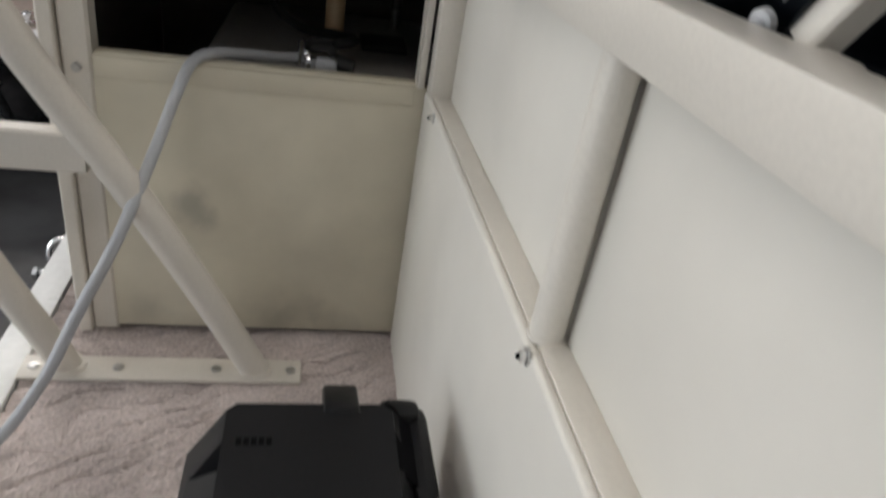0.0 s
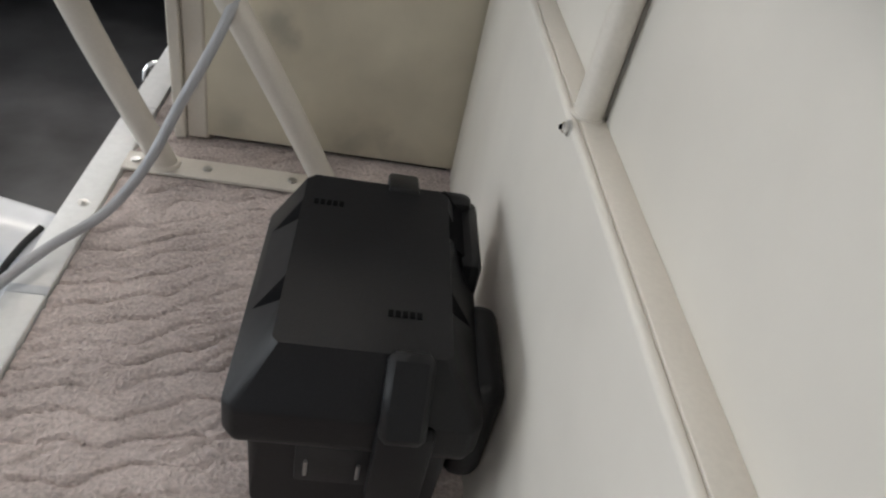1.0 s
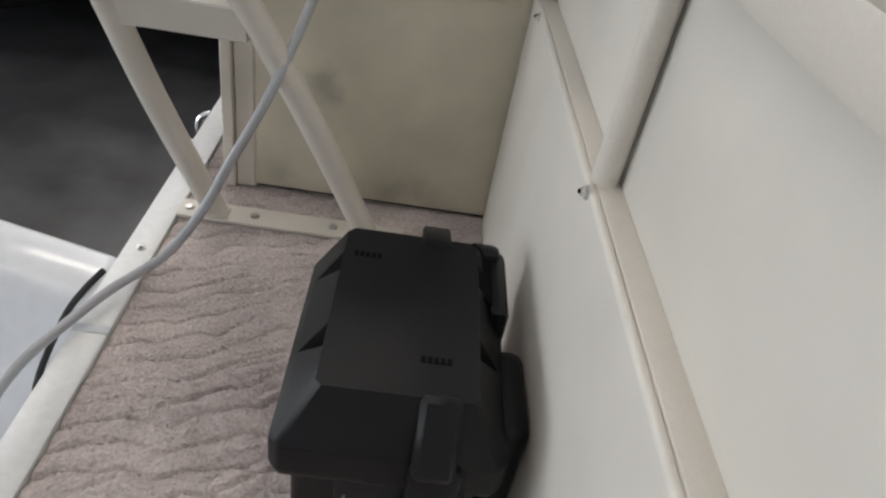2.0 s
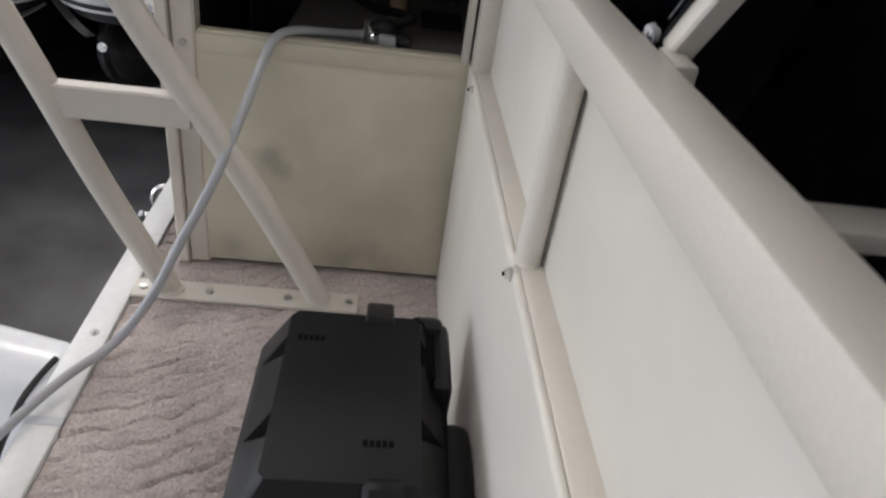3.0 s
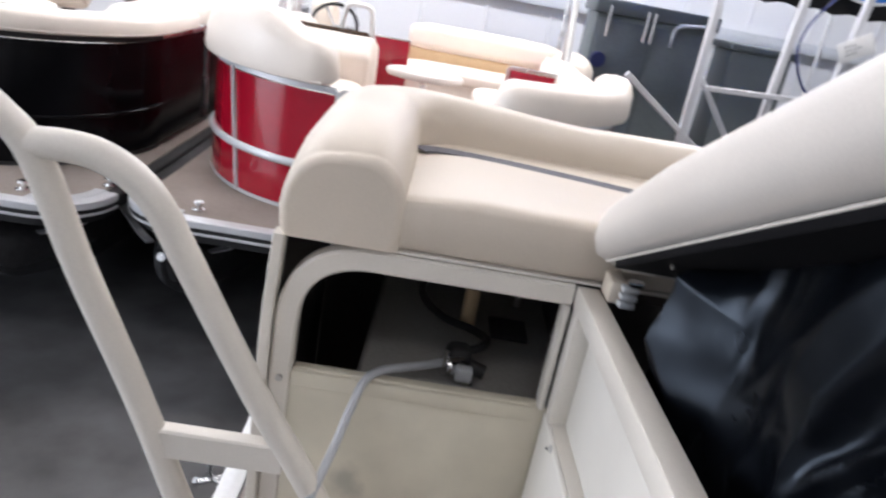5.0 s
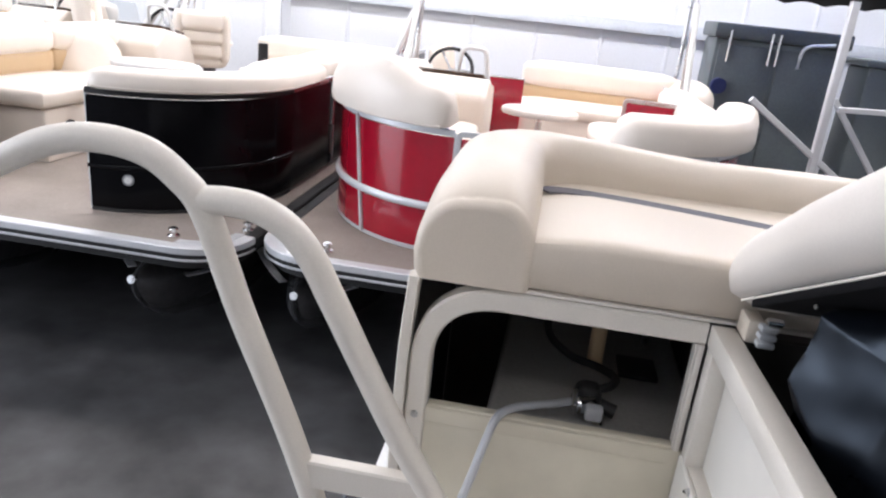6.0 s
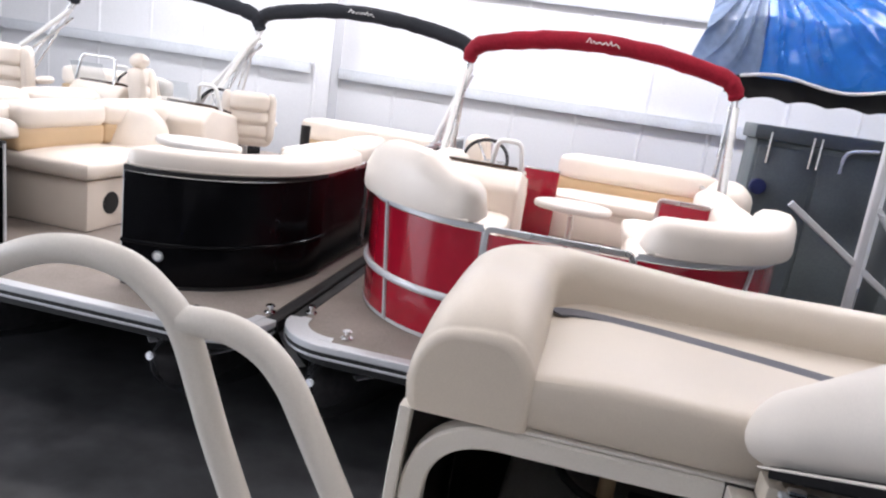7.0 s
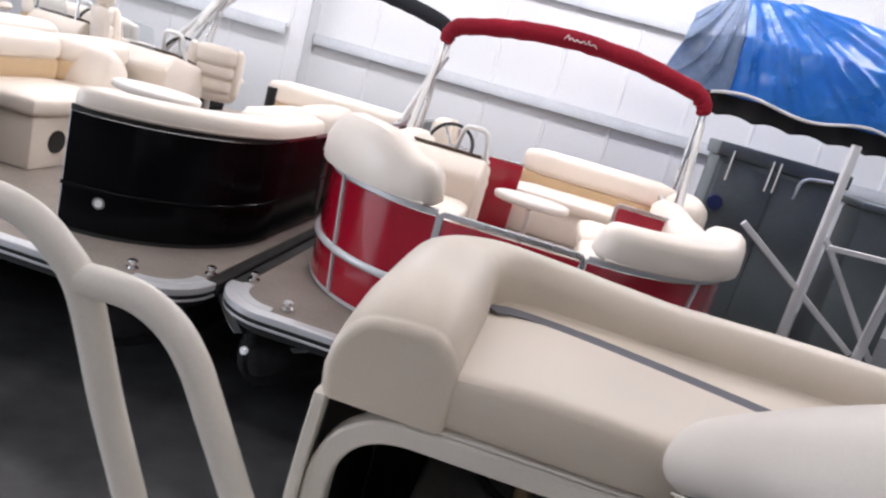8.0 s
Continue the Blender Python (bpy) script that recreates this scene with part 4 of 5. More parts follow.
# ---------------------------------------------------------------- lounge base with its locker
def lounge_base():
    """Side of the lounge: flat panel, hooped tube frame round the locker opening, corner posts and inner shell."""
    t = thing("locker_bench", "cream lounge base with an open locker under the cushions", "lounge base")
    y = 1.0
    part("front_panel", block((-0.407, y + 0.001, DECK + 0.010), (0.004, y + 0.016, MID), 0.001), TUB, t, "flat cream panel with soft grey marks")
    part("top_band", block((-0.404, y - 0.0022, MID - 0.026), (-0.0135, y + 0.0005, MID - 0.001), 0.0008), TUB, t)
    part("panel_lip", block((-0.405, y + 0.004, MID - 0.002), (-0.006, y + 0.022, MID + 0.004), 0.002), TUB, t)
    hoop = fillet([(-0.424, y + 0.018, DECK + 0.004), (-0.424, y + 0.018, TOP - 0.019), (-0.001, y + 0.018, TOP - 0.019)], 0.125, 14)
    part("hoop_frame", tube(hoop, 0.0175, flat=0.0185, square=True, up=(0, 1, 0)), PAINT, t, "square tube hoop with a rounded corner")
    part("right_stile", block((-0.010, y - 0.001, MID - 0.002), (-0.0005, y + 0.035, TOP - 0.037), 0.002), PAINT, t)
    part("stile_edge", block((-0.0125, y + 0.002, MID - 0.02), (-0.0105, y + 0.012, TOP - 0.038), 0.0005), PAINT, t)
    outer = spline([(-0.4495, y + 0.006, DECK + 0.004), (-0.4515, y + 0.006, 1.25), (-0.452, y + 0.008, 1.42), (-0.4455, y + 0.010, 1.5605)], 8)
    part("corner_post", tube(outer, 0.0090, flat=0.015, square=True, up=(0, 1, 0)), PAINT, t)
    for x, z in ((-0.4245, 1.318), (-0.4245, 1.02)):
        part("rivet", disc((x, y - 0.002, z), (0, 1, 0), 0.006, 0.006, 12, 0.0015), STEEL, t)
    # shell colour carries the locker's shade
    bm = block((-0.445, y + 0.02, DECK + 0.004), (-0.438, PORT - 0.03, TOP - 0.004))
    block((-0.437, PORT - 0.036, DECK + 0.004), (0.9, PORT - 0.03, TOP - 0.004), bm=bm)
    part("inner_shell", bm, SHADED_SHELL, t, "inside of the locker, coloured dark for its shade")
    part("outer_skin", block((-0.4475, y + 0.024, DECK + 0.004), (-0.4455, PORT - 0.03, TOP - 0.002), 0.001), BLACK_GLOSS, t, "dark outer skin panel")
    part("cushion_board", block((-0.44, y + 0.002, TOP + 0.0005), (0.9, PORT - 0.032, TOP + 0.005), 0.001), PAINT, t)
    part("aft_partition", block((0.076, y + 0.04, DECK + 0.004), (0.082, PORT - 0.037, TOP - 0.004)), SHADED_SHELL, t)
    # black strip fills the gap between panel and deck
    part("gap_strip", block((-0.40, y + 0.0105, DECK + 0.001), (-0.006, y + 0.02, DECK + 0.013), 0.001), RUBBER, t, "black strip in the gap along the deck")


lounge_base()


def fuel_tank():
    t = thing("fuel_tank", "grey plastic tank with hoses inside the locker", "tank")
    z = 1.292
    bm = loft([[(-0.318, 1.062, 0.95), (0.070, 1.062, 0.95), (0.070, 1.55, 0.95), (-0.318, 1.55, 0.95)], [(-0.312, 1.066, z), (0.070, 1.066, z), (0.070, 1.55, z), (-0.298, 1.55, z)]])
    bmesh.ops.bevel(bm, geom=bm.edges[:], offset=0.012, segments=3, profile=0.5, affect="EDGES")
    body = part("tank_body", bm, TANK, t)
    part("front_lip", block((-0.29, 1.064, z - 0.012), (0.068, 1.100, z + 0.004), 0.003), TANK, body, "paler moulded lip")
    part("filler_pipe", tube([(-0.112, 1.335, z), (-0.112, 1.342, 1.375)], 0.016, 14), VINYL_TAN, t, "yellowed filler pipe")
    part("filler_hose", tube([(-0.112, 1.342, 1.375), (-0.112, 1.352, 1.46), (-0.108, 1.372, 1.535)], 0.0185, 14), RUBBER, t, "black rubber filler hose")
    part("clamp", tube([(-0.112 + 0.020 * math.cos(a * 0.5236), 1.344 + 0.020 * math.sin(a * 0.5236), 1.395) for a in range(12)], 0.004, 6, closed=True), STEEL, t, "steel hose clamp")
    part("pump_fitting", cushion((-0.158, 1.135, z), (-0.112, 1.180, 1.340), 0.014, 0.002, 4), RUBBER, t, "black pump fitting")
    part("pump_tail", tube([(-0.116, 1.128, 1.318), (-0.088, 1.122, 1.312)], 0.013, 12), RUBBER, t, "black rubber boot")
    part("sender_plate", block((-0.066, 1.292, z), (0.012, 1.378, z + 0.010), 0.003), RUBBER, t, "square dark sender plate")
    part("vent_stub", tube([(0.003, 1.468, z), (0.003, 1.468, 1.335)], 0.007, 10), STEEL, t, "bright vent stub")
    part("vent_hose", tube(spline([(0.003, 1.468, 1.33), (0.003, 1.47, 1.39), (-0.006, 1.475, 1.44), (-0.035, 1.485, 1.49), (-0.08, 1.49, 1.52)], 7), 0.0105, 10), RUBBER, t, "black vent hose")
    part("black_hose", tube(spline([(-0.120, 1.150, 1.335), (-0.094, 1.170, 1.338), (-0.084, 1.215, 1.330), (-0.110, 1.262, 1.322), (-0.170, 1.310, 1.318), (-0.214, 1.365, 1.345), (-0.190, 1.43, 1.42), (-0.14, 1.47, 1.50)], 8), 0.0082, 10), RUBBER, t, "black rubber hose")


fuel_tank()


def supply_hose():
    t = thing("supply_hose", "pale grey hose looping from the locker over the deck", "hose")
    pts = [(-0.160, 1.122, 1.322), (-0.196, 1.086, 1.330), (-0.232, 1.053, 1.339), (-0.268, 1.020, 1.346), (-0.290, 0.994, 1.340), (-0.304, 0.955, 1.310), (-0.320, 0.908, 1.262), (-0.352, 0.842, 1.178),
           (-0.395, 0.805, 1.092), (-0.43, 0.775, 1.02), (-0.475, 0.735, 0.962), (-0.527, 0.675, 0.942), (-0.56, 0.60, 0.937), (-0.585, 0.53, 0.93), (-0.61, 0.46, 0.89), (-0.64, 0.38, 0.82), (-0.70, 0.2, 0.62), (-0.76, -0.1, 0.3)]
    part("hose", tube(spline(pts, 8), 0.0070, 12), HOSE, t)
    part("tail_fitting", tube([(-0.165, 1.108, 1.319), (-0.130, 1.133, 1.316)], 0.016, 12), CHROME, t, "chrome hose fitting")
    part("elbow_fitting", tube(fillet([(-0.152, 1.118, 1.316), (-0.122, 1.118, 1.312), (-0.118, 1.105, 1.285)], 0.012), 0.0145, 12), CHROME, t, "bright elbow")
    part("valve_body", block((-0.142, 1.085, 1.306), (-0.112, 1.108, 1.332), 0.005), EDGE_ALU, t, "bright metal valve body")
    part("valve_pin", tube([(-0.162, 1.110, 1.310), (-0.162, 1.110, 1.350)], 0.0055, 10), CHROME, t, "chrome valve pin")
    part("collar", disc((-0.158, 1.113, 1.318), (0.8, 0.6, -0.15), 0.020, 0.010, 16, 0.002), CHROME, t)


supply_hose()


# ---------------------------------------------------------------- boarding ladder
def lean(x, z):
    return (x, 0.908 - 0.092 * (z - 0.92), z)


def boarding_ladder():
    t = thing("boarding_ladder", "cream powder-coated boarding ladder with bent tube rails", "ladder")
    foot = part("foot_plate", block((-0.51, 0.883, DECK + 0.001), (-0.138, 0.931, DECK + 0.008), 0.003), PAINT, t, "flat mounting plate")
    for x in (-0.493, -0.386, -0.256, -0.153):
        part("screw", disc((x, 0.906, DECK + 0.009), (0, 0, 1), 0.0075, 0.004, 14, 0.0015), STEEL, foot, "steel screw")
    right = spline([lean(-0.202, DECK + 0.006), lean(-0.283, 1.096), lean(-0.357, 1.24), lean(-0.421, 1.352), lean(-0.474, 1.456), lean(-0.531, 1.572), lean(-0.560, 1.628), lean(-0.592, 1.665), lean(-0.632, 1.685), lean(-0.672, 1.689), lean(-0.708, 1.686)], 6)
    part("rail", tube(right, 0.0195, 16, up=(0, 1, 0)), PAINT, t)
    left = spline([lean(-0.450, DECK + 0.006), lean(-0.529, 1.135), lean(-0.592, 1.335), lean(-0.660, 1.525), lean(-0.705, 1.668), lean(-0.741, 1.715), lean(-0.785, 1.743), lean(-0.850, 1.751), lean(-0.915, 1.739), lean(-0.98, 1.709), lean(-1.05, 1.668), lean(-1.16, 1.59)], 6)
    part("rail", tube(left, 0.0195, 16, up=(0, 1, 0)), PAINT, t)
    z = 1.266
    part("rung", tube([lean(-0.568, z), lean(-0.385, z)], 0.013, flat=0.0235, square=True), PAINT, t, "flat oval rung")
    for x, zz in ((-0.202, DECK), (-0.45, DECK)):
        part("weld", disc((x, 0.908, DECK + 0.010), (0, 0, 1), 0.024, 0.006, 16, 0.002), PAINT, foot)


boarding_ladder()


# ---------------------------------------------------------------- battery box
def battery_box():
    t = thing("battery_box", "black plastic battery box with vented lid on the carpet", "battery box", at=(-0.132, 0.46, DECK))
    w, l = 0.088, 0.128
    rings = []
    for z, k in ((0.001, 0.93), (0.06, 0.95), (0.165, 1.0)):
        rings.append([(x * w * k, y * l * k, z) for x, y in ((-1, -1), (1, -1), (1, 1), (-1, 1))])
    body = loft(rings)
    bmesh.ops.bevel(body, geom=[e for e in body.edges if abs(e.verts[0].co.z - e.verts[1].co.z) > 0.01], offset=0.014, segments=3, profile=0.5, affect="EDGES")
    body = part("tub", body, BLACK_PLASTIC, t)
    part("front_recess", block((-0.045, -l - 0.002, 0.10), (0.03, -l + 0.004, 0.155), 0.003), RUBBER, body)
    for px in (-0.035, 0.010):
        part("hinge_pin", tube([(px, -l - 0.006, 0.118), (px, -l - 0.006, 0.138)], 0.0018, 8), STEEL, body, "steel pin")

    def ring(a, near, far, c, z, e):
        return [(-a, -near + c, z), (-a + c, -near, z), (a - c, -near, z), (a, -near + c, z), (a, far - e, z), (a - e, far, z), (-a + e, far, z), (-a, far - e, z)]
    levels = [ring(0.103, 0.135, 0.138, 0.009, 0.160, 0.026), ring(0.106, 0.138, 0.141, 0.010, 0.170, 0.028), ring(0.1066, 0.136, 0.141, 0.011, 0.2000, 0.030), ring(0.0710, 0.112, 0.114, 0.006, 0.2592, 0.008)]
    lid = bmesh.new()
    rows = [[lid.verts.new(p) for p in level] for level in levels]
    for i, (r, q) in enumerate(zip(rows, rows[1:])):
        for k in range(8):
            if i < 2 or k not in (3, 7):
                lid.faces.new((r[k], r[(k + 1) % 8], q[(k + 1) % 8], q[k]))
    lid.faces.new(rows[0][::-1])
    low, top = levels[2], levels[3]
    # the side slopes, cut by three-cornered vent notches
    for s, cuts in ((-1, ((0.040, 0.070), (-0.067, -0.037))), (1, ((-0.060, -0.034), (0.040, 0.082)))):
        far_low, near_low = (rows[2][7], rows[2][0]) if s < 0 else (rows[2][4], rows[2][3])
        far_top, near_top = (rows[3][7], rows[3][0]) if s < 0 else (rows[3][4], rows[3][3])
        edge = [near_low, far_low, far_top]
        rim = []
        for y0, y1 in sorted(cuts, reverse=True):
            t_far = lid.verts.new((s * 0.0710, y1, 0.2592))
            tip = lid.verts.new((s * 0.0985, y0 + 0.030, 0.2135))
            t_near = lid.verts.new((s * 0.0710, y0, 0.2592))
            deep = lid.verts.new((s * 0.056, (y0 + y1) / 2, 0.206))
            edge += [t_far, tip, t_near]
            rim += [t_far, t_near]
            for tri in ((t_far, tip, deep), (tip, t_near, deep), (t_near, t_far, deep)):
                lid.faces.new(tri)
        lid.faces.new(edge + [near_top])
        if s < 0:
            left_rim = rim
        else:
            right_rim = rim
    p = rows[3]
    lid.faces.new([p[0], p[1], p[2], p[3]] + right_rim[::-1] + [p[4], p[5], p[6], p[7]] + left_rim)
    bmesh.ops.recalc_face_normals(lid, faces=lid.faces)
    skirt = [e for e in lid.edges if all(v.co.z < 0.2010 for v in e.verts)]
    bmesh.ops.bevel(lid, geom=skirt, offset=0.003, segments=2, profile=0.5, affect="EDGES")
    lid = part("lid", lid, BLACK_PLASTIC, t, "faceted black lid with vent notches")
    part("strap_guide", turned(block((-0.017, -0.044, -0.010), (0.021, 0.030, 0.013), 0.006, 1), pose(0.036, -0.125, 0.2360, 54)), BLACK_PLASTIC, lid)
    part("strap_guide", turned(block((-0.016, -0.026, -0.007), (0.016, 0.026, 0.012), 0.004), pose(0.026, 0.124, 0.2455, -18)), BLACK_PLASTIC, lid)
    port = block((0.084, 0.024, 0.165), (0.108, 0.136, 0.2420), 0.012, 2)
    block((0.080, 0.024, 0.180), (0.104, 0.042, 0.2300), 0.008, bm=port)
    block((0.060, 0.110, 0.180), (0.100, 0.136, 0.2500), 0.010, bm=port)
    port = part("cable_port", port, BLACK_PLASTIC, lid, "open black cable port")
    # solid black sheet in place of the shade inside the port
    part("port_shade", turned(block((-0.018, -0.040, -0.002), (0.018, 0.040, 0.002)), pose(0.080, 0.080, 0.2440, 0, 38, 0)), DULL_BLACK, port, "black sheet that stands for the shaded cable opening")
    part("side_handle", block((0.092, -0.098, 0.07), (0.130, 0.018, 0.206), 0.016, 3), BLACK_PLASTIC, lid)
    part("latch", block((0.018, -0.1500, 0.105), (0.066, -0.134, 0.205), 0.005), BLACK_PLASTIC, lid)
    for x, y in ((-0.045, 0.070), (0.032, -0.068)):
        for k in range(5):
            part("lettering", block((x - 0.015 + k * 0.006, y - 0.0035, 0.2592), (x - 0.0108 + k * 0.006, y + 0.0035, 0.2602)), DULL_BLACK, lid)


battery_box()


# ---------------------------------------------------------------- stern lounge cushions
def stern_lounge():
    t = thing("stern_lounge", "cream vinyl sun lounge with raised bolsters and a grey stripe", "lounge cushions")
    z0 = TOP + 0.004
    # one bolster runs from the stern front round the corner and along the port side
    stations = []

    def crown(y):
        g = min(1.0, (y - 0.992) / 0.17)
        return 0.110 + 0.055 * math.sqrt(max(0.0, 1 - (1 - g) ** 2))
    for k in range(7):
        a = radians(15 * k)
        y, tuck = 0.992 + 0.016 * (1 - math.cos(a)), 0.016 * (1 - math.sin(a))
        stations.append(((-0.449 + tuck, y), (-0.271 - tuck, y), crown(0.992 + 0.016) - tuck * 0.8))
    for k in range(1, 22):
        y = 1.008 + 0.392 * (k / 21) ** 1.5
        stations.append(((-0.449, y), (-0.271, y), crown(y)))
    for k in range(1, 11):
        a = radians(9 * k)
        stations.append(((-0.25 - 0.199 * math.cos(a), 1.40 + 0.197 * math.sin(a)), (-0.195 - 0.076 * math.cos(a), 1.40 + 0.078 * math.sin(a)), 0.164 - 0.012 * k / 10))
    for k in range(1, 13):
        f = k / 12
        x = -0.195 + 1.13 * f
        stations.append(((x - 0.055 * (1 - f), 1.597), (x, 1.478 - 0.012 * min(1, f * 5)), 0.152 - 0.014 * min(1, f * 4)))
    rings = []
    for outer, inner, h in stations:
        o, n = Vector(outer), Vector(inner)
        d = (n - o).normalized()
        w = (n - o).length
        ro, ri = min(0.078, w * 0.44), min(0.058, w * 0.38)
        sect = [(0.006, 0.0), (0.0, 0.012), (-0.002, 0.045)]
        sect += [(ro - ro * math.cos(j * math.pi / 20), h - ro + ro * math.sin(j * math.pi / 20)) for j in range(11)]
        sect += [(w * 0.5, h + 0.002)]
        sect += [(w - ri + ri * math.sin(j * math.pi / 20), h - ri + ri * math.cos(j * math.pi / 20)) for j in range(11)]
        sect += [(w + 0.002, 0.045), (w, 0.0)]
        lump = [0.0045 * noise.noise((o.x * 6 + u * 14, o.y * 7, z * 10)) * min(1.0, z / 0.06) for u, z in sect]
        rings.append([(o.x + d.x * (u + g), o.y + d.y * (u + g), z0 + z + g) for (u, z), g in zip(sect, lump)])
    bm = loft(rings)
    face = [f for f in bm.faces if len(f.verts) > 4 and all(v.co.y < 0.9925 for v in f.verts)]
    bmesh.ops.split_edges(bm, edges=[e for f in face for e in f.edges])
    part("stern_bolster", bm, VINYL, t, "tall rounded bolster bent round the corner")
    rings = []
    for k in range(13):
        x = -0.272 + 1.2 * k / 12
        e = 0.9 if k in (0, 12) else 1.0
        prof = [(1.008, 0.004), (0.998, 0.02), (0.994, 0.05), (0.995, 0.080), (0.998, 0.0885), (1.005, 0.0930), (1.018, 0.0945), (1.06, 0.0945), (1.12, 0.091), (1.25, 0.082), (1.38, 0.072), (1.48, 0.066), (1.48, 0.006)]
        rings.append([(x, 1.23 + (y - 1.23) * (0.985 if e < 1 else 1), z0 + z * e) for y, z in prof])
    pad = part("seat_pad", loft(rings), VINYL, t, "flat cream pad")
    line = spline([(x, y, z0 + 0.0915 - 0.075 * (y - 1.12)) for x, y in ((-0.268, 1.352), (-0.235, 1.376), (-0.18, 1.378), (-0.09, 1.360), (0.0, 1.330), (0.09, 1.296), (0.18, 1.258), (0.40, 1.16))], 6)
    part("stripe", tube(line, 0.0200, flat=0.0018, square=True), STRIPE, pad, "grey stripe sewn into the pad")


stern_lounge()


# ---------------------------------------------------------------- raised sun-pad hatch
RISE = 26.3
HINGE = (-0.011, 0.962, 1.600)


def hatch_point(x, s, h):
    """A place on the hatch: across, along its stern edge from the hinge, above its underside."""
    return Vector(HINGE) + Vector((x, -s * math.cos(radians(RISE)) + h * math.sin(radians(RISE)), s * math.sin(radians(RISE)) + h * math.cos(radians(RISE))))


def sun_hatch():
    t = thing("sun_pad_hatch", "cream vinyl sun pad raised on a tilting hatch", "sun pad")
    m = Matrix.Translation(HINGE) @ pose(0, 0, 0, -RISE)
    pad = cushion((0.0, -1.25, 0.002), (0.85, 0.045, 0.115), 0.054, 0.01, 13)
    for v in pad.verts:
        end = max(0.0, min(1.0, (v.co.y + 0.30) / 0.34))
        v.co.y -= 0.060 * end * (max(0.0, v.co.z) / 0.115) ** 2
        v.co.x += 0.030 * (1 - min(1.0, v.co.x / 0.10)) * end * (max(0.0, v.co.z) / 0.115) ** 2 if v.co.x < 0.10 else 0.0
    part("pad", turned(pad, m), VINYL_WHITE, t)
    part("piping", tube([hatch_point(0.016, s, 0.007) for s in (0.06, 0.4, 0.8, 1.24)], 0.0016, 8), VINYL_WHITE, t, "sewn piping along the lower edge")
    part("board", turned(block((0.016, -1.24, -0.004), (0.84, -0.10, 0.010), 0.002), m), DULL_BLACK, t, "black underside board")
    for s in (0.26, 0.62):
        part("rivet", disc(hatch_point(0.030, s, -0.010), (1, 0, 0), 0.0028, 0.004, 12, 0.001), STEEL, t)
    for x in (0.03, 0.62):
        hinge = part("hinge", block((x + 0.002, 0.945, TOP + 0.002), (x + 0.026, 0.992, TOP + 0.036), 0.004), VINYL, t, "cream hinge block")
        for k in range(3):
            part("leaf", block((x + 0.014, 0.926, TOP + 0.004 + 0.012 * k), (x + 0.038, 0.944, TOP + 0.013 + 0.012 * k), 0.003), EDGE_ALU, hinge, "bright ridged hinge leaf")
        part("knuckle", disc((x + 0.030, 0.930, TOP + 0.044), (1, 0, 0), 0.006, 0.022, 14, 0.002), CHROME, hinge, "chrome hinge knuckle")


sun_hatch()


def hatch_strut():
    t = thing("hatch_strut", "cream square strut that props the raised hatch", "strut")
    foot, head = Vector((0.0495, 0.371, 1.572)), Vector((0.160, 0.200, 1.978))
    part("arm", tube([foot, head], 0.0085, flat=0.0082, square=True, up=(1, 0, 0)), PAINT, t)
    part("foot_bracket", block((0.0385, 0.338, TOP - 0.05), (0.054, 0.374, TOP + 0.017), 0.003), PAINT, t)
    part("stud", disc((0.040, 0.393, TOP + 0.018), (1, 0.3, 0.3), 0.0062, 0.010, 16, 0.003), EDGE_ALU, t, "bright snap stud")


hatch_strut()


def near_line(y, z, path):
    """Distance to a polyline in the curtain's plane, signed: above it plus; and how far along, 0 to 1."""
    best, side, where = 9.0, 1.0, 0.0
    p = Vector((y, z))
    n = len(path) - 1
    for i in range(n):
        a, b = Vector(path[i]), Vector(path[i + 1])
        d = b - a
        f = max(0.0, min(1.0, (p - a).dot(d) / d.dot(d)))
        off = p - (a + d * f)
        if off.length < best:
            best, where = off.length, (i + f) / n
            side = 1.0 if off.x * d.y - off.y * d.x > 0 else -1.0
    return best * side, where


# crest lines of the folds: path, depth, width above, width below
FOLDS = [([(0.772, 1.50), (0.768, 1.55), (0.760, 1.60), (0.752, 1.66), (0.742, 1.735)], 0.062, 0.030, 0.080, True),
         ([(0.60, 1.50), (0.575, 1.60), (0.555, 1.68), (0.53, 1.76), (0.49, 1.86)], 0.026, 0.030, 0.050, False),
         ([(0.522, 1.560), (0.516, 1.64), (0.513, 1.691), (0.493, 1.744), (0.470, 1.798), (0.445, 1.851), (0.40, 1.93)], 0.038, 0.040, 0.013, False),
         ([(0.520, 1.560), (0.482, 1.657), (0.459, 1.700), (0.449, 1.743), (0.440, 1.778), (0.425, 1.830), (0.37, 1.91)], 0.034, 0.013, 0.026, False),
         ([(0.452, 1.684), (0.436, 1.724), (0.413, 1.750), (0.383, 1.772), (0.33, 1.80)], 0.020, 0.014, 0.045, False),
         ([(0.500, 1.556), (0.470, 1.597), (0.446, 1.622), (0.418, 1.643), (0.39, 1.65)], 0.020, 0.016, 0.036, False)]


def sag(y, z):
    """How far the cloth lies inboard: it follows the leaning strut."""
    return max(0.0, min(1.0, (0.62 - y) / 0.2)) * 0.26 * max(0.0, z - 1.569)


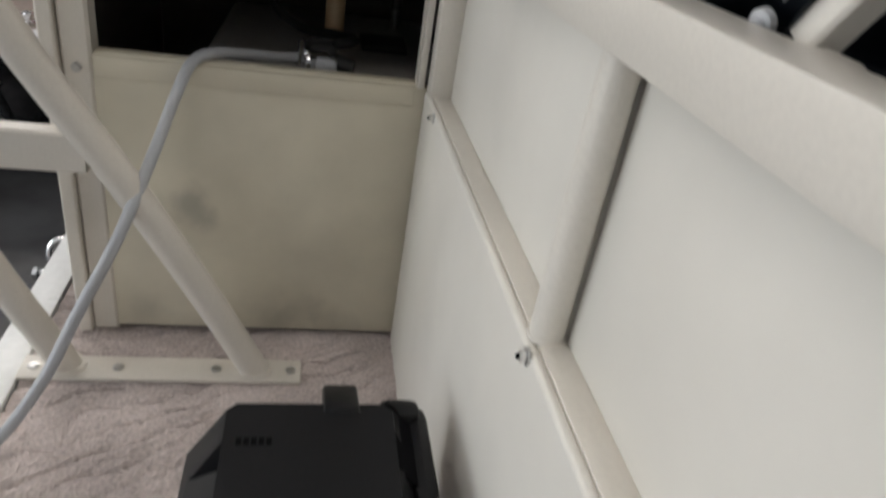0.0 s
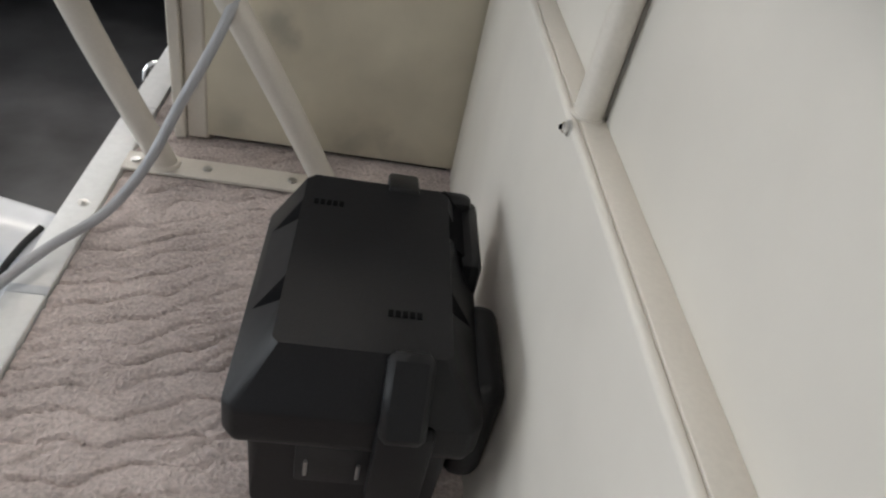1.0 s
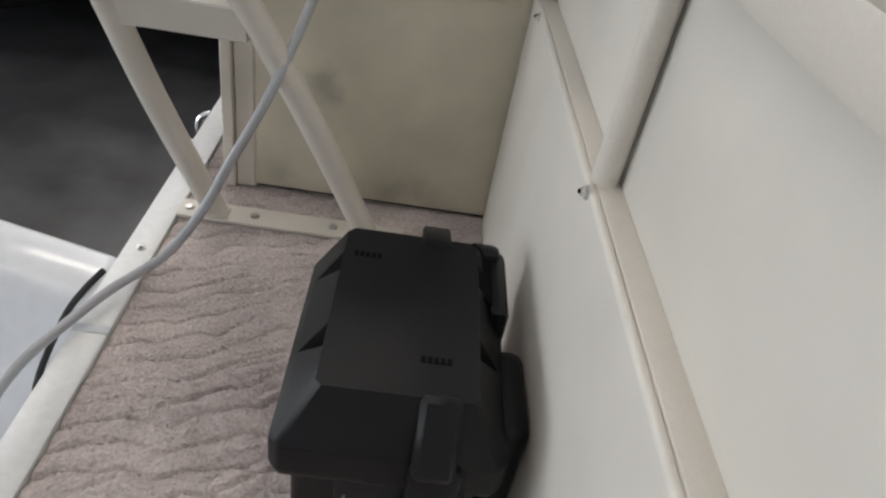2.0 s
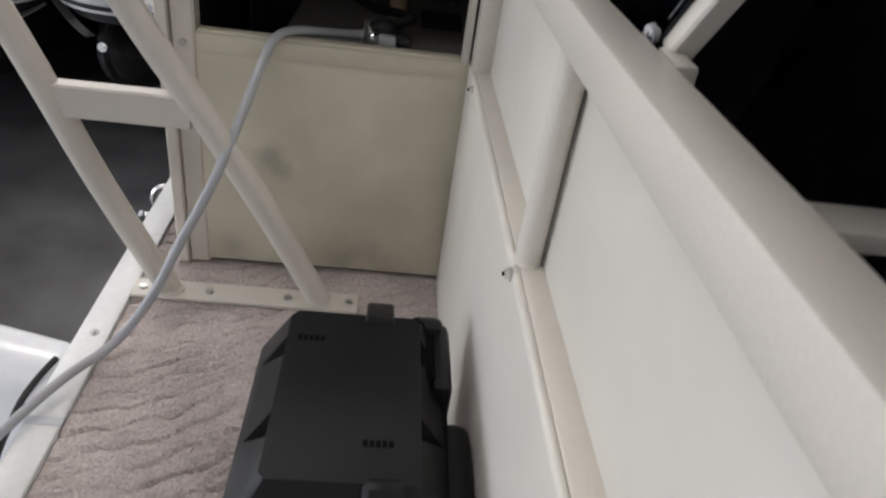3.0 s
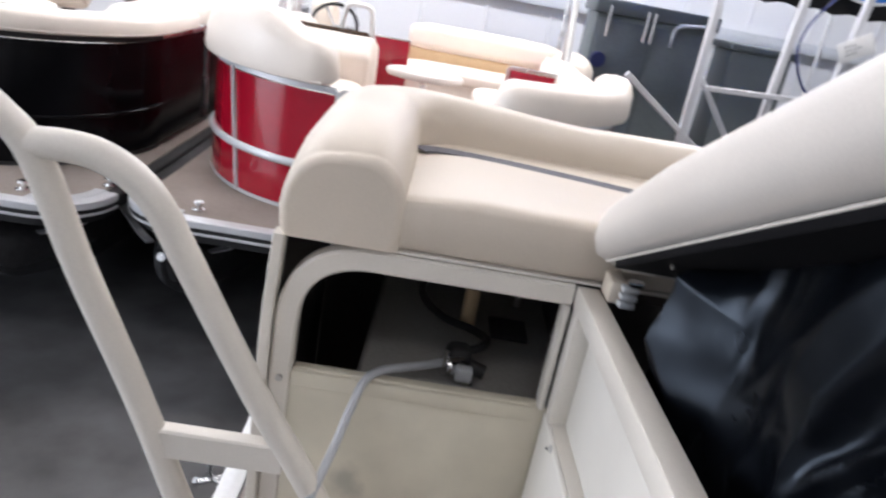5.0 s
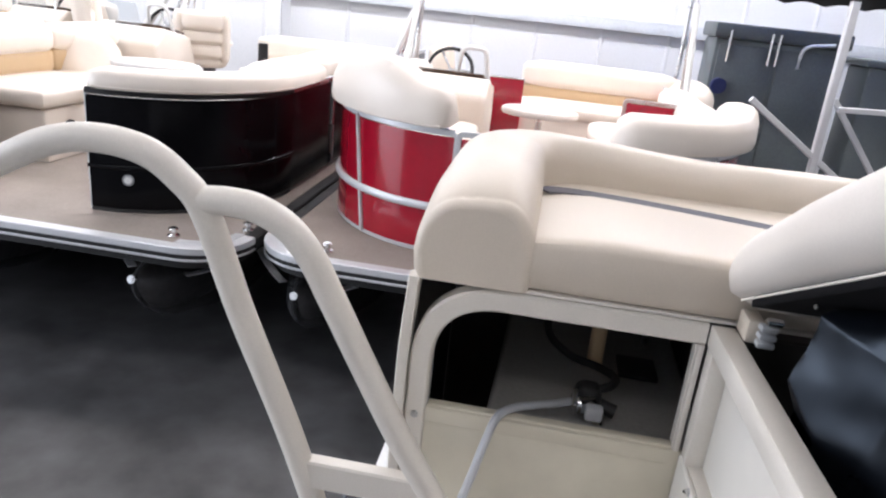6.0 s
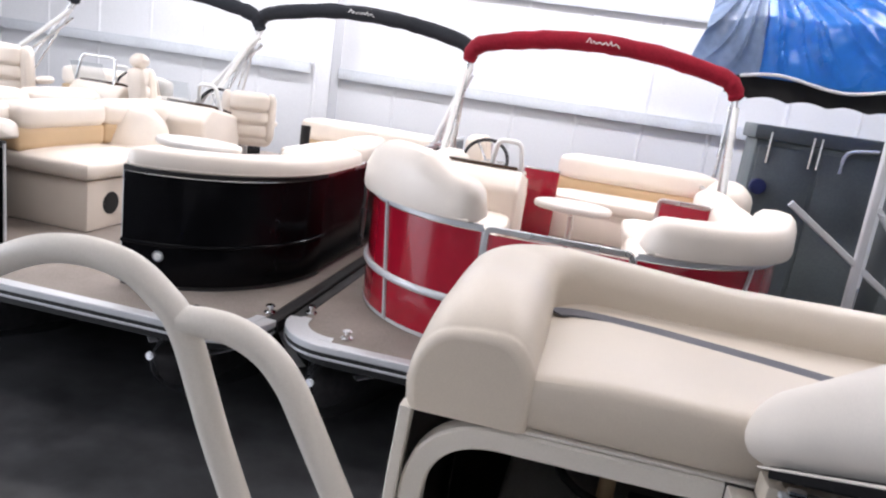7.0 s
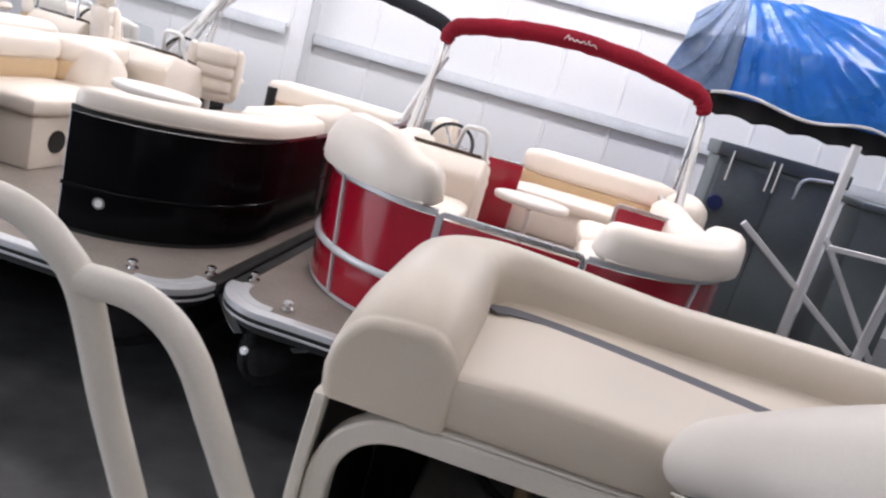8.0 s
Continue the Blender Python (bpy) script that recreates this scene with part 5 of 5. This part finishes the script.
def curtain(name, label, x, y_hi, y_lo, bottom, seed, cells=(70, 40), top_gap=0.02, amp=0.03, folds=(), cloth=CANVAS):
    """A black coated curtain that hangs in folds from the hatch."""
    one = bmesh.new()
    nu, nv = cells
    grid = []
    for i in range(nu + 1):
        u = i / nu
        y = y_hi + (y_lo - y_hi) * u
        s = (HINGE[1] - y) / math.cos(radians(RISE))
        zt = HINGE[2] + s * math.sin(radians(RISE)) - top_gap
        zb = bottom(y)
        col = []
        for j in range(nv + 1):
            v = j / nv
            z = zt + (zb - zt) * v
            slack = min(1.0, math.sin(math.pi * min(1, v)) * 1.6) if y < 0.38 else min(1.0, math.sin(math.pi * v * 0.6) * 1.4)
            if folds:
                slack = max(slack, min(1.0, (y - 0.48) / 0.16))
            dx = 0.0
            for path, deep, above, below, flat in folds:
                d, f = near_line(y, z, path)
                d += 0.006 * noise.noise((y * 14, z * 14, seed))
                fade = min(1.0, f * 5 + 0.4) * min(1.0, (1 - f) * 6 + 0.1)
                wide = above if d > 0 else below
                dx -= deep * fade * (max(0.0, 1 - abs(d) / (1.25 * wide)) if flat and d < 0 else math.exp(-(abs(d) / wide) ** 1.5))
            if not folds:
                w = 0.58 * y + 0.81 * z + 0.045 * noise.noise((y * 3, z * 3, seed))
                dx += amp * math.sin(w * 40)
            dx += (0.006 if folds else 0.012) * noise.noise((y * 7, z * 7, seed + 4)) + 0.005 * noise.noise((y * 19, z * 19, seed + 5)) + (0.045 + 0.040 * max(0.0, min(1.0, (0.66 - y) / 0.10)) if folds else 0.0)
            curl = 0.05 * max(0.0, (y - 0.72) / 0.18) ** 2 if folds else 0.0
            if folds:
                curl += 0.15 * (z - 1.62) * max(0.0, min(1.0, (y - 0.60) / 0.10))
            across = x + slack * dx + curl + (sag(y, z) if folds else 0.0)
            if folds:
                across = max(across, 0.046 - 0.55 * max(0.0, z - TOP - 0.006))
            back = 0.36 * max(0.0, zt - z) * max(0.0, (y - 0.72) / 0.18) if folds else 0.0
            col.append(one.verts.new((across, y - back + slack * 0.02 * noise.noise((y * 4, z * 4, seed + 9)), z)))
        grid.append(col)
    for a, b in zip(grid, grid[1:]):
        for j in range(nv):
            one.faces.new((a[j], b[j], b[j + 1], a[j + 1]))
    bmesh.ops.solidify(one, geom=one.faces[:], thickness=0.0015)
    t = thing(name, label, "curtain")
    part("cloth", one, cloth, t)
    return t


def strut_line(y):
    return 1.573 + (0.376 - y) / 0.3735 if y < 0.376 else TOP + 0.016 - 0.16 * min(1, (y - 0.376) / 0.1)


front_curtain = curtain("privacy_curtain", "black coated privacy curtain hanging in folds from the hatch", 0.036, 0.90, 0.226, strut_line, 2.0, (190, 130), 0.006, 0.03, FOLDS)
for off in (0.008, 0.027):
    thread = []
    for k in range(14):
        z = 1.574 + 0.41 * k / 13
        y = 0.376 - 0.3735 * (z - 1.573) + 0.937 * off
        z += 0.35 * off
        thread.append((0.0475 + sag(y, z), y, z))
    part("stitching", tube(thread, 0.0008, 6), THREAD, front_curtain, "white stitched seam")
curtain("privacy_curtain", "black coated curtain piled inside the well below the strut", 0.215, 0.72, -0.35, lambda y: 1.40, 11.0, (140, 80), 0.16, 0.024, (), CHARCOAL)
curtain("privacy_curtain", "black coated privacy curtain on the far side of the hatch", 0.60, 0.92, -0.2, lambda y: 1.0, 7.0, (40, 24), 0.05, 0.05)


def engine_locker():
    """The well under the raised hatch; its shade is put into the wall colour."""
    t = thing("hatch_well", "open well under the raised sun pad, coloured dark for its shade", "locker")
    part("back_wall", block((0.78, -1.1, DECK + 0.002), (0.80, 0.97, TOP - 0.01), 0.003), SHADED_SHELL, t)
    part("well_floor", block((0.05, -1.1, DECK + 0.002), (0.775, 0.97, DECK + 0.01)), SHADED_SHELL, t)
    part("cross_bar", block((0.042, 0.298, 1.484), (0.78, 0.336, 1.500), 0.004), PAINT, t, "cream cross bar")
    part("front_wall", block((0.05, 0.972, DECK + 0.002), (0.80, 0.985, TOP - 0.002)), SHADED_SHELL, t)


engine_locker()


# ---------------------------------------------------------------- right-hand background
def covered_boat():
    """Blue tarpaulin draped over a raised sun top, with a black scalloped valance."""
    t = thing("tarpaulin_cover", "crumpled blue tarpaulin over a raised boat top", "tarpaulin", at=(0, 0, 0))
    x0, x1, y0, y1, zt, ze, peak = 0.42, 4.2, 7.3, 8.3, 3.50, 2.42, 1.08

    def sheet(xa, xb, seed, hang):
        one = bmesh.new()
        nx, ny = (150 if xb - xa > 1 else 40), 90
        grid = []
        for i in range(nx + 1):
            col = []
            x = xa + (xb - xa) * i / nx
            for j in range(ny + 1):
                v = j / ny
                if v < 0.45:
                    f = v / 0.45
                    y, z = y0 + 0.02 + 0.08 * f ** 2, ze + 0.56 * f
                else:
                    f = (v - 0.45) / 0.55
                    y, z = y0 + 0.10 + 0.95 * f, ze + 0.56 + (zt - ze - 0.56) * math.sin(f * math.pi / 2)
                # folds fan out from the high corner
                side = max(0.0, (peak - x) / 0.65)
                z -= (z - ze) * 0.34 * side ** 1.3 - 0.06 * side
                far = math.hypot(x - peak, z - zt)
                turn = math.atan2(z - zt - 0.25, x - peak) + 0.10 * noise.noise((x * 1.3, v * 2, seed))
                fan = (1 - abs(math.sin(turn * 9.0 + 0.6))) ** 2 + 0.5 * (1 - abs(math.sin(turn * 17.0 + 1.9))) ** 3
                fold = (0.085 * fan * min(1.0, far * 1.5) * (1.0 if far < 1.2 else 1.2 / far) + 0.05 * noise.noise((x * 2.6, v * 3.0, seed)) + 0.012 * noise.noise((x * 9, v * 11, seed + 2))) * min(1.0, 0.12 + v * 5)
                y -= fold
                z += fold * 0.5 * v + (0.04 * math.sin(x * 6.2 + 0.5 * math.sin(x * 2.1)) if j == 0 else 0) - hang * (1 - v)
                col.append(one.verts.new((x + 0.30 * max(0.0, (peak - x) / 0.66) * max(0.0, z - ze), y, z)))
            grid.append(col)
        for a, b in zip(grid, grid[1:]):
            for j in range(ny):
                one.faces.new((a[j], b[j], b[j + 1], a[j + 1]))
        bmesh.ops.solidify(one, geom=one.faces[:], thickness=0.004)
        return one
    part("cover", sheet(peak - 0.02, x1, 3.0, 0.0), BLUE_TARP, t)
    part("end_flap", sheet(x0, peak, 3.0, -0.003), SILVER_TARP, t, "paler grey-blue end of the tarpaulin")
    one = bmesh.new()
    rows = []
    for i in range(121):
        x = x0 + 0.40 + (x1 - x0 - 0.35) * i / 120
        y = y0 + 0.06 + 0.012 * math.sin(x * 17)
        rows.append([one.verts.new((x, y, ze + 0.06 + 0.03 * math.sin(x * 6.2))), one.verts.new((x, y + 0.01, ze - 0.19 + 0.035 * abs(math.sin(x * 9))))])
    for a, b in zip(rows, rows[1:]):
        one.faces.new((a[0], b[0], b[1], a[1]))
    bmesh.ops.solidify(one, geom=one.faces[:], thickness=0.004)
    part("valance", one, RUBBER, t, "black scalloped valance")
    part("piping", tube([(x0 + 0.5 + 0.03 * i, y0 - 0.012, ze + 0.008 + 0.04 * math.sin((x0 + 0.5 + 0.03 * i) * 6.2 + 0.5 * math.sin((x0 + 0.5 + 0.03 * i) * 2.1))) for i in range(105)], 0.016, 8), GIRT, t, "white piping")
    for x in (0.95, 3.6):
        part("pole", tube([(x, y0 + 0.3, 0.0), (x, y0 + 0.3, ze + 0.3)], 0.02, 10), ALU, t, "aluminium pole")


covered_boat()


def grey_cabinet():
    t = thing("equipment_cabinet", "tall dark grey plastic equipment cabinet by the wall", "cabinet", at=(0, 0, 0))
    part("body", block((1.42, 8.4, 0), (2.75, 9.0, 1.86), 0.02), SLATE, t)
    part("cap", block((1.38, 8.34, 1.862), (2.8, 9.05, 2.02), 0.02), SLATE, t, "grey cap")
    part("door", block((1.46, 8.375, 0.1), (2.05, 8.398, 1.80), 0.008), SLATE, t)
    part("door", block((2.10, 8.375, 0.1), (2.7, 8.398, 1.80), 0.008), SLATE, t)
    for x in (1.55, 1.98, 2.06):
        part("pipe", tube([(x, 8.34, 1.95), (x, 8.34, 1.62)], 0.014, 8), CHROME, t, "bright pipe")
    part("pipe", tube(fillet([(2.3, 8.34, 1.62), (2.3, 8.34, 1.86), (2.62, 8.34, 1.9)], 0.12), 0.02, 10), GIRT, t, "bent grey pipe")
    part("blue_reel", disc((1.52, 8.3, 1.36), (0, 1, 0), 0.085, 0.08, 20, 0.01), NAVY, t, "navy hose reel")


grey_cabinet()


def second_cabinet():
    t = thing("equipment_cabinet", "dark grey bin standing behind the lift frame", "cabinet")
    part("body", block((3.0, 8.3, 0), (3.7, 8.9, 1.72), 0.03), SLATE, t)
    part("lid", block((2.96, 8.26, 1.722), (3.74, 8.94, 1.80), 0.02), SLATE, t)


second_cabinet()


def lift_frame():
    """Galvanised boat-lift frame: uprights, diagonal braces and cross bars."""
    t = thing("boat_lift_frame", "galvanised steel boat lift frame with diagonal braces", "frame")
    y = 6.3
    for x, xt, top in ((2.0, 1.97, 2.26), (2.60, 2.68, 2.36), (3.05, 3.22, 2.6)):
        up = part("upright", tube([(x, y, 0.0), (xt, y, top)], 0.033, flat=0.033, square=True, up=(0, 1, 0)), EDGE_ALU, t)
        part("foot", block((x - 0.08, y - 0.08, 0), (x + 0.08, y + 0.08, 0.012), 0.003), ALU, up)
    for p, q, r in (((1.37, y, 1.43), (2.55, y, 0.62), 0.026), ((2.03, y + 0.05, 1.5), (2.75, y + 0.05, 0.6), 0.022), ((2.05, y - 0.04, 1.43), (3.1, y - 0.04, 1.48), 0.022)):
        part("brace", tube([p, q], r, flat=r, square=True, up=(0, 1, 0)), EDGE_ALU, t)
    part("chain", tube(spline([(2.62, y - 0.05, 1.42), (2.6, y - 0.05, 1.1), (2.58, y - 0.05, 0.72)], 6), 0.007, 6), STEEL, t, "hanging chain")
    part("tag", turned(block((-0.15, -0.004, -0.085), (0.15, 0.004, 0.085), 0.002), pose(3.20, y - 0.06, 1.97, 0, -30, 0)), WHITE_EDGE, t, "white paper tag")
    for k in range(3):
        part("lettering", turned(block((-0.10, -0.006, 0.035 - k * 0.035), (0.0 + 0.04 * (k % 2), -0.0045, 0.041 - k * 0.035)), pose(3.20, y - 0.06, 1.97, 0, -30, 0)), SLATE, t)
    part("blue_cord", tube(spline([(2.95, y - 0.06, 2.4), (2.75, y - 0.07, 2.1), (2.72, y - 0.07, 1.85), (2.85, y - 0.07, 1.6), (3.0, y - 0.06, 1.5)], 8), 0.011, 8), NAVY, t, "navy blue cord")


lift_frame()
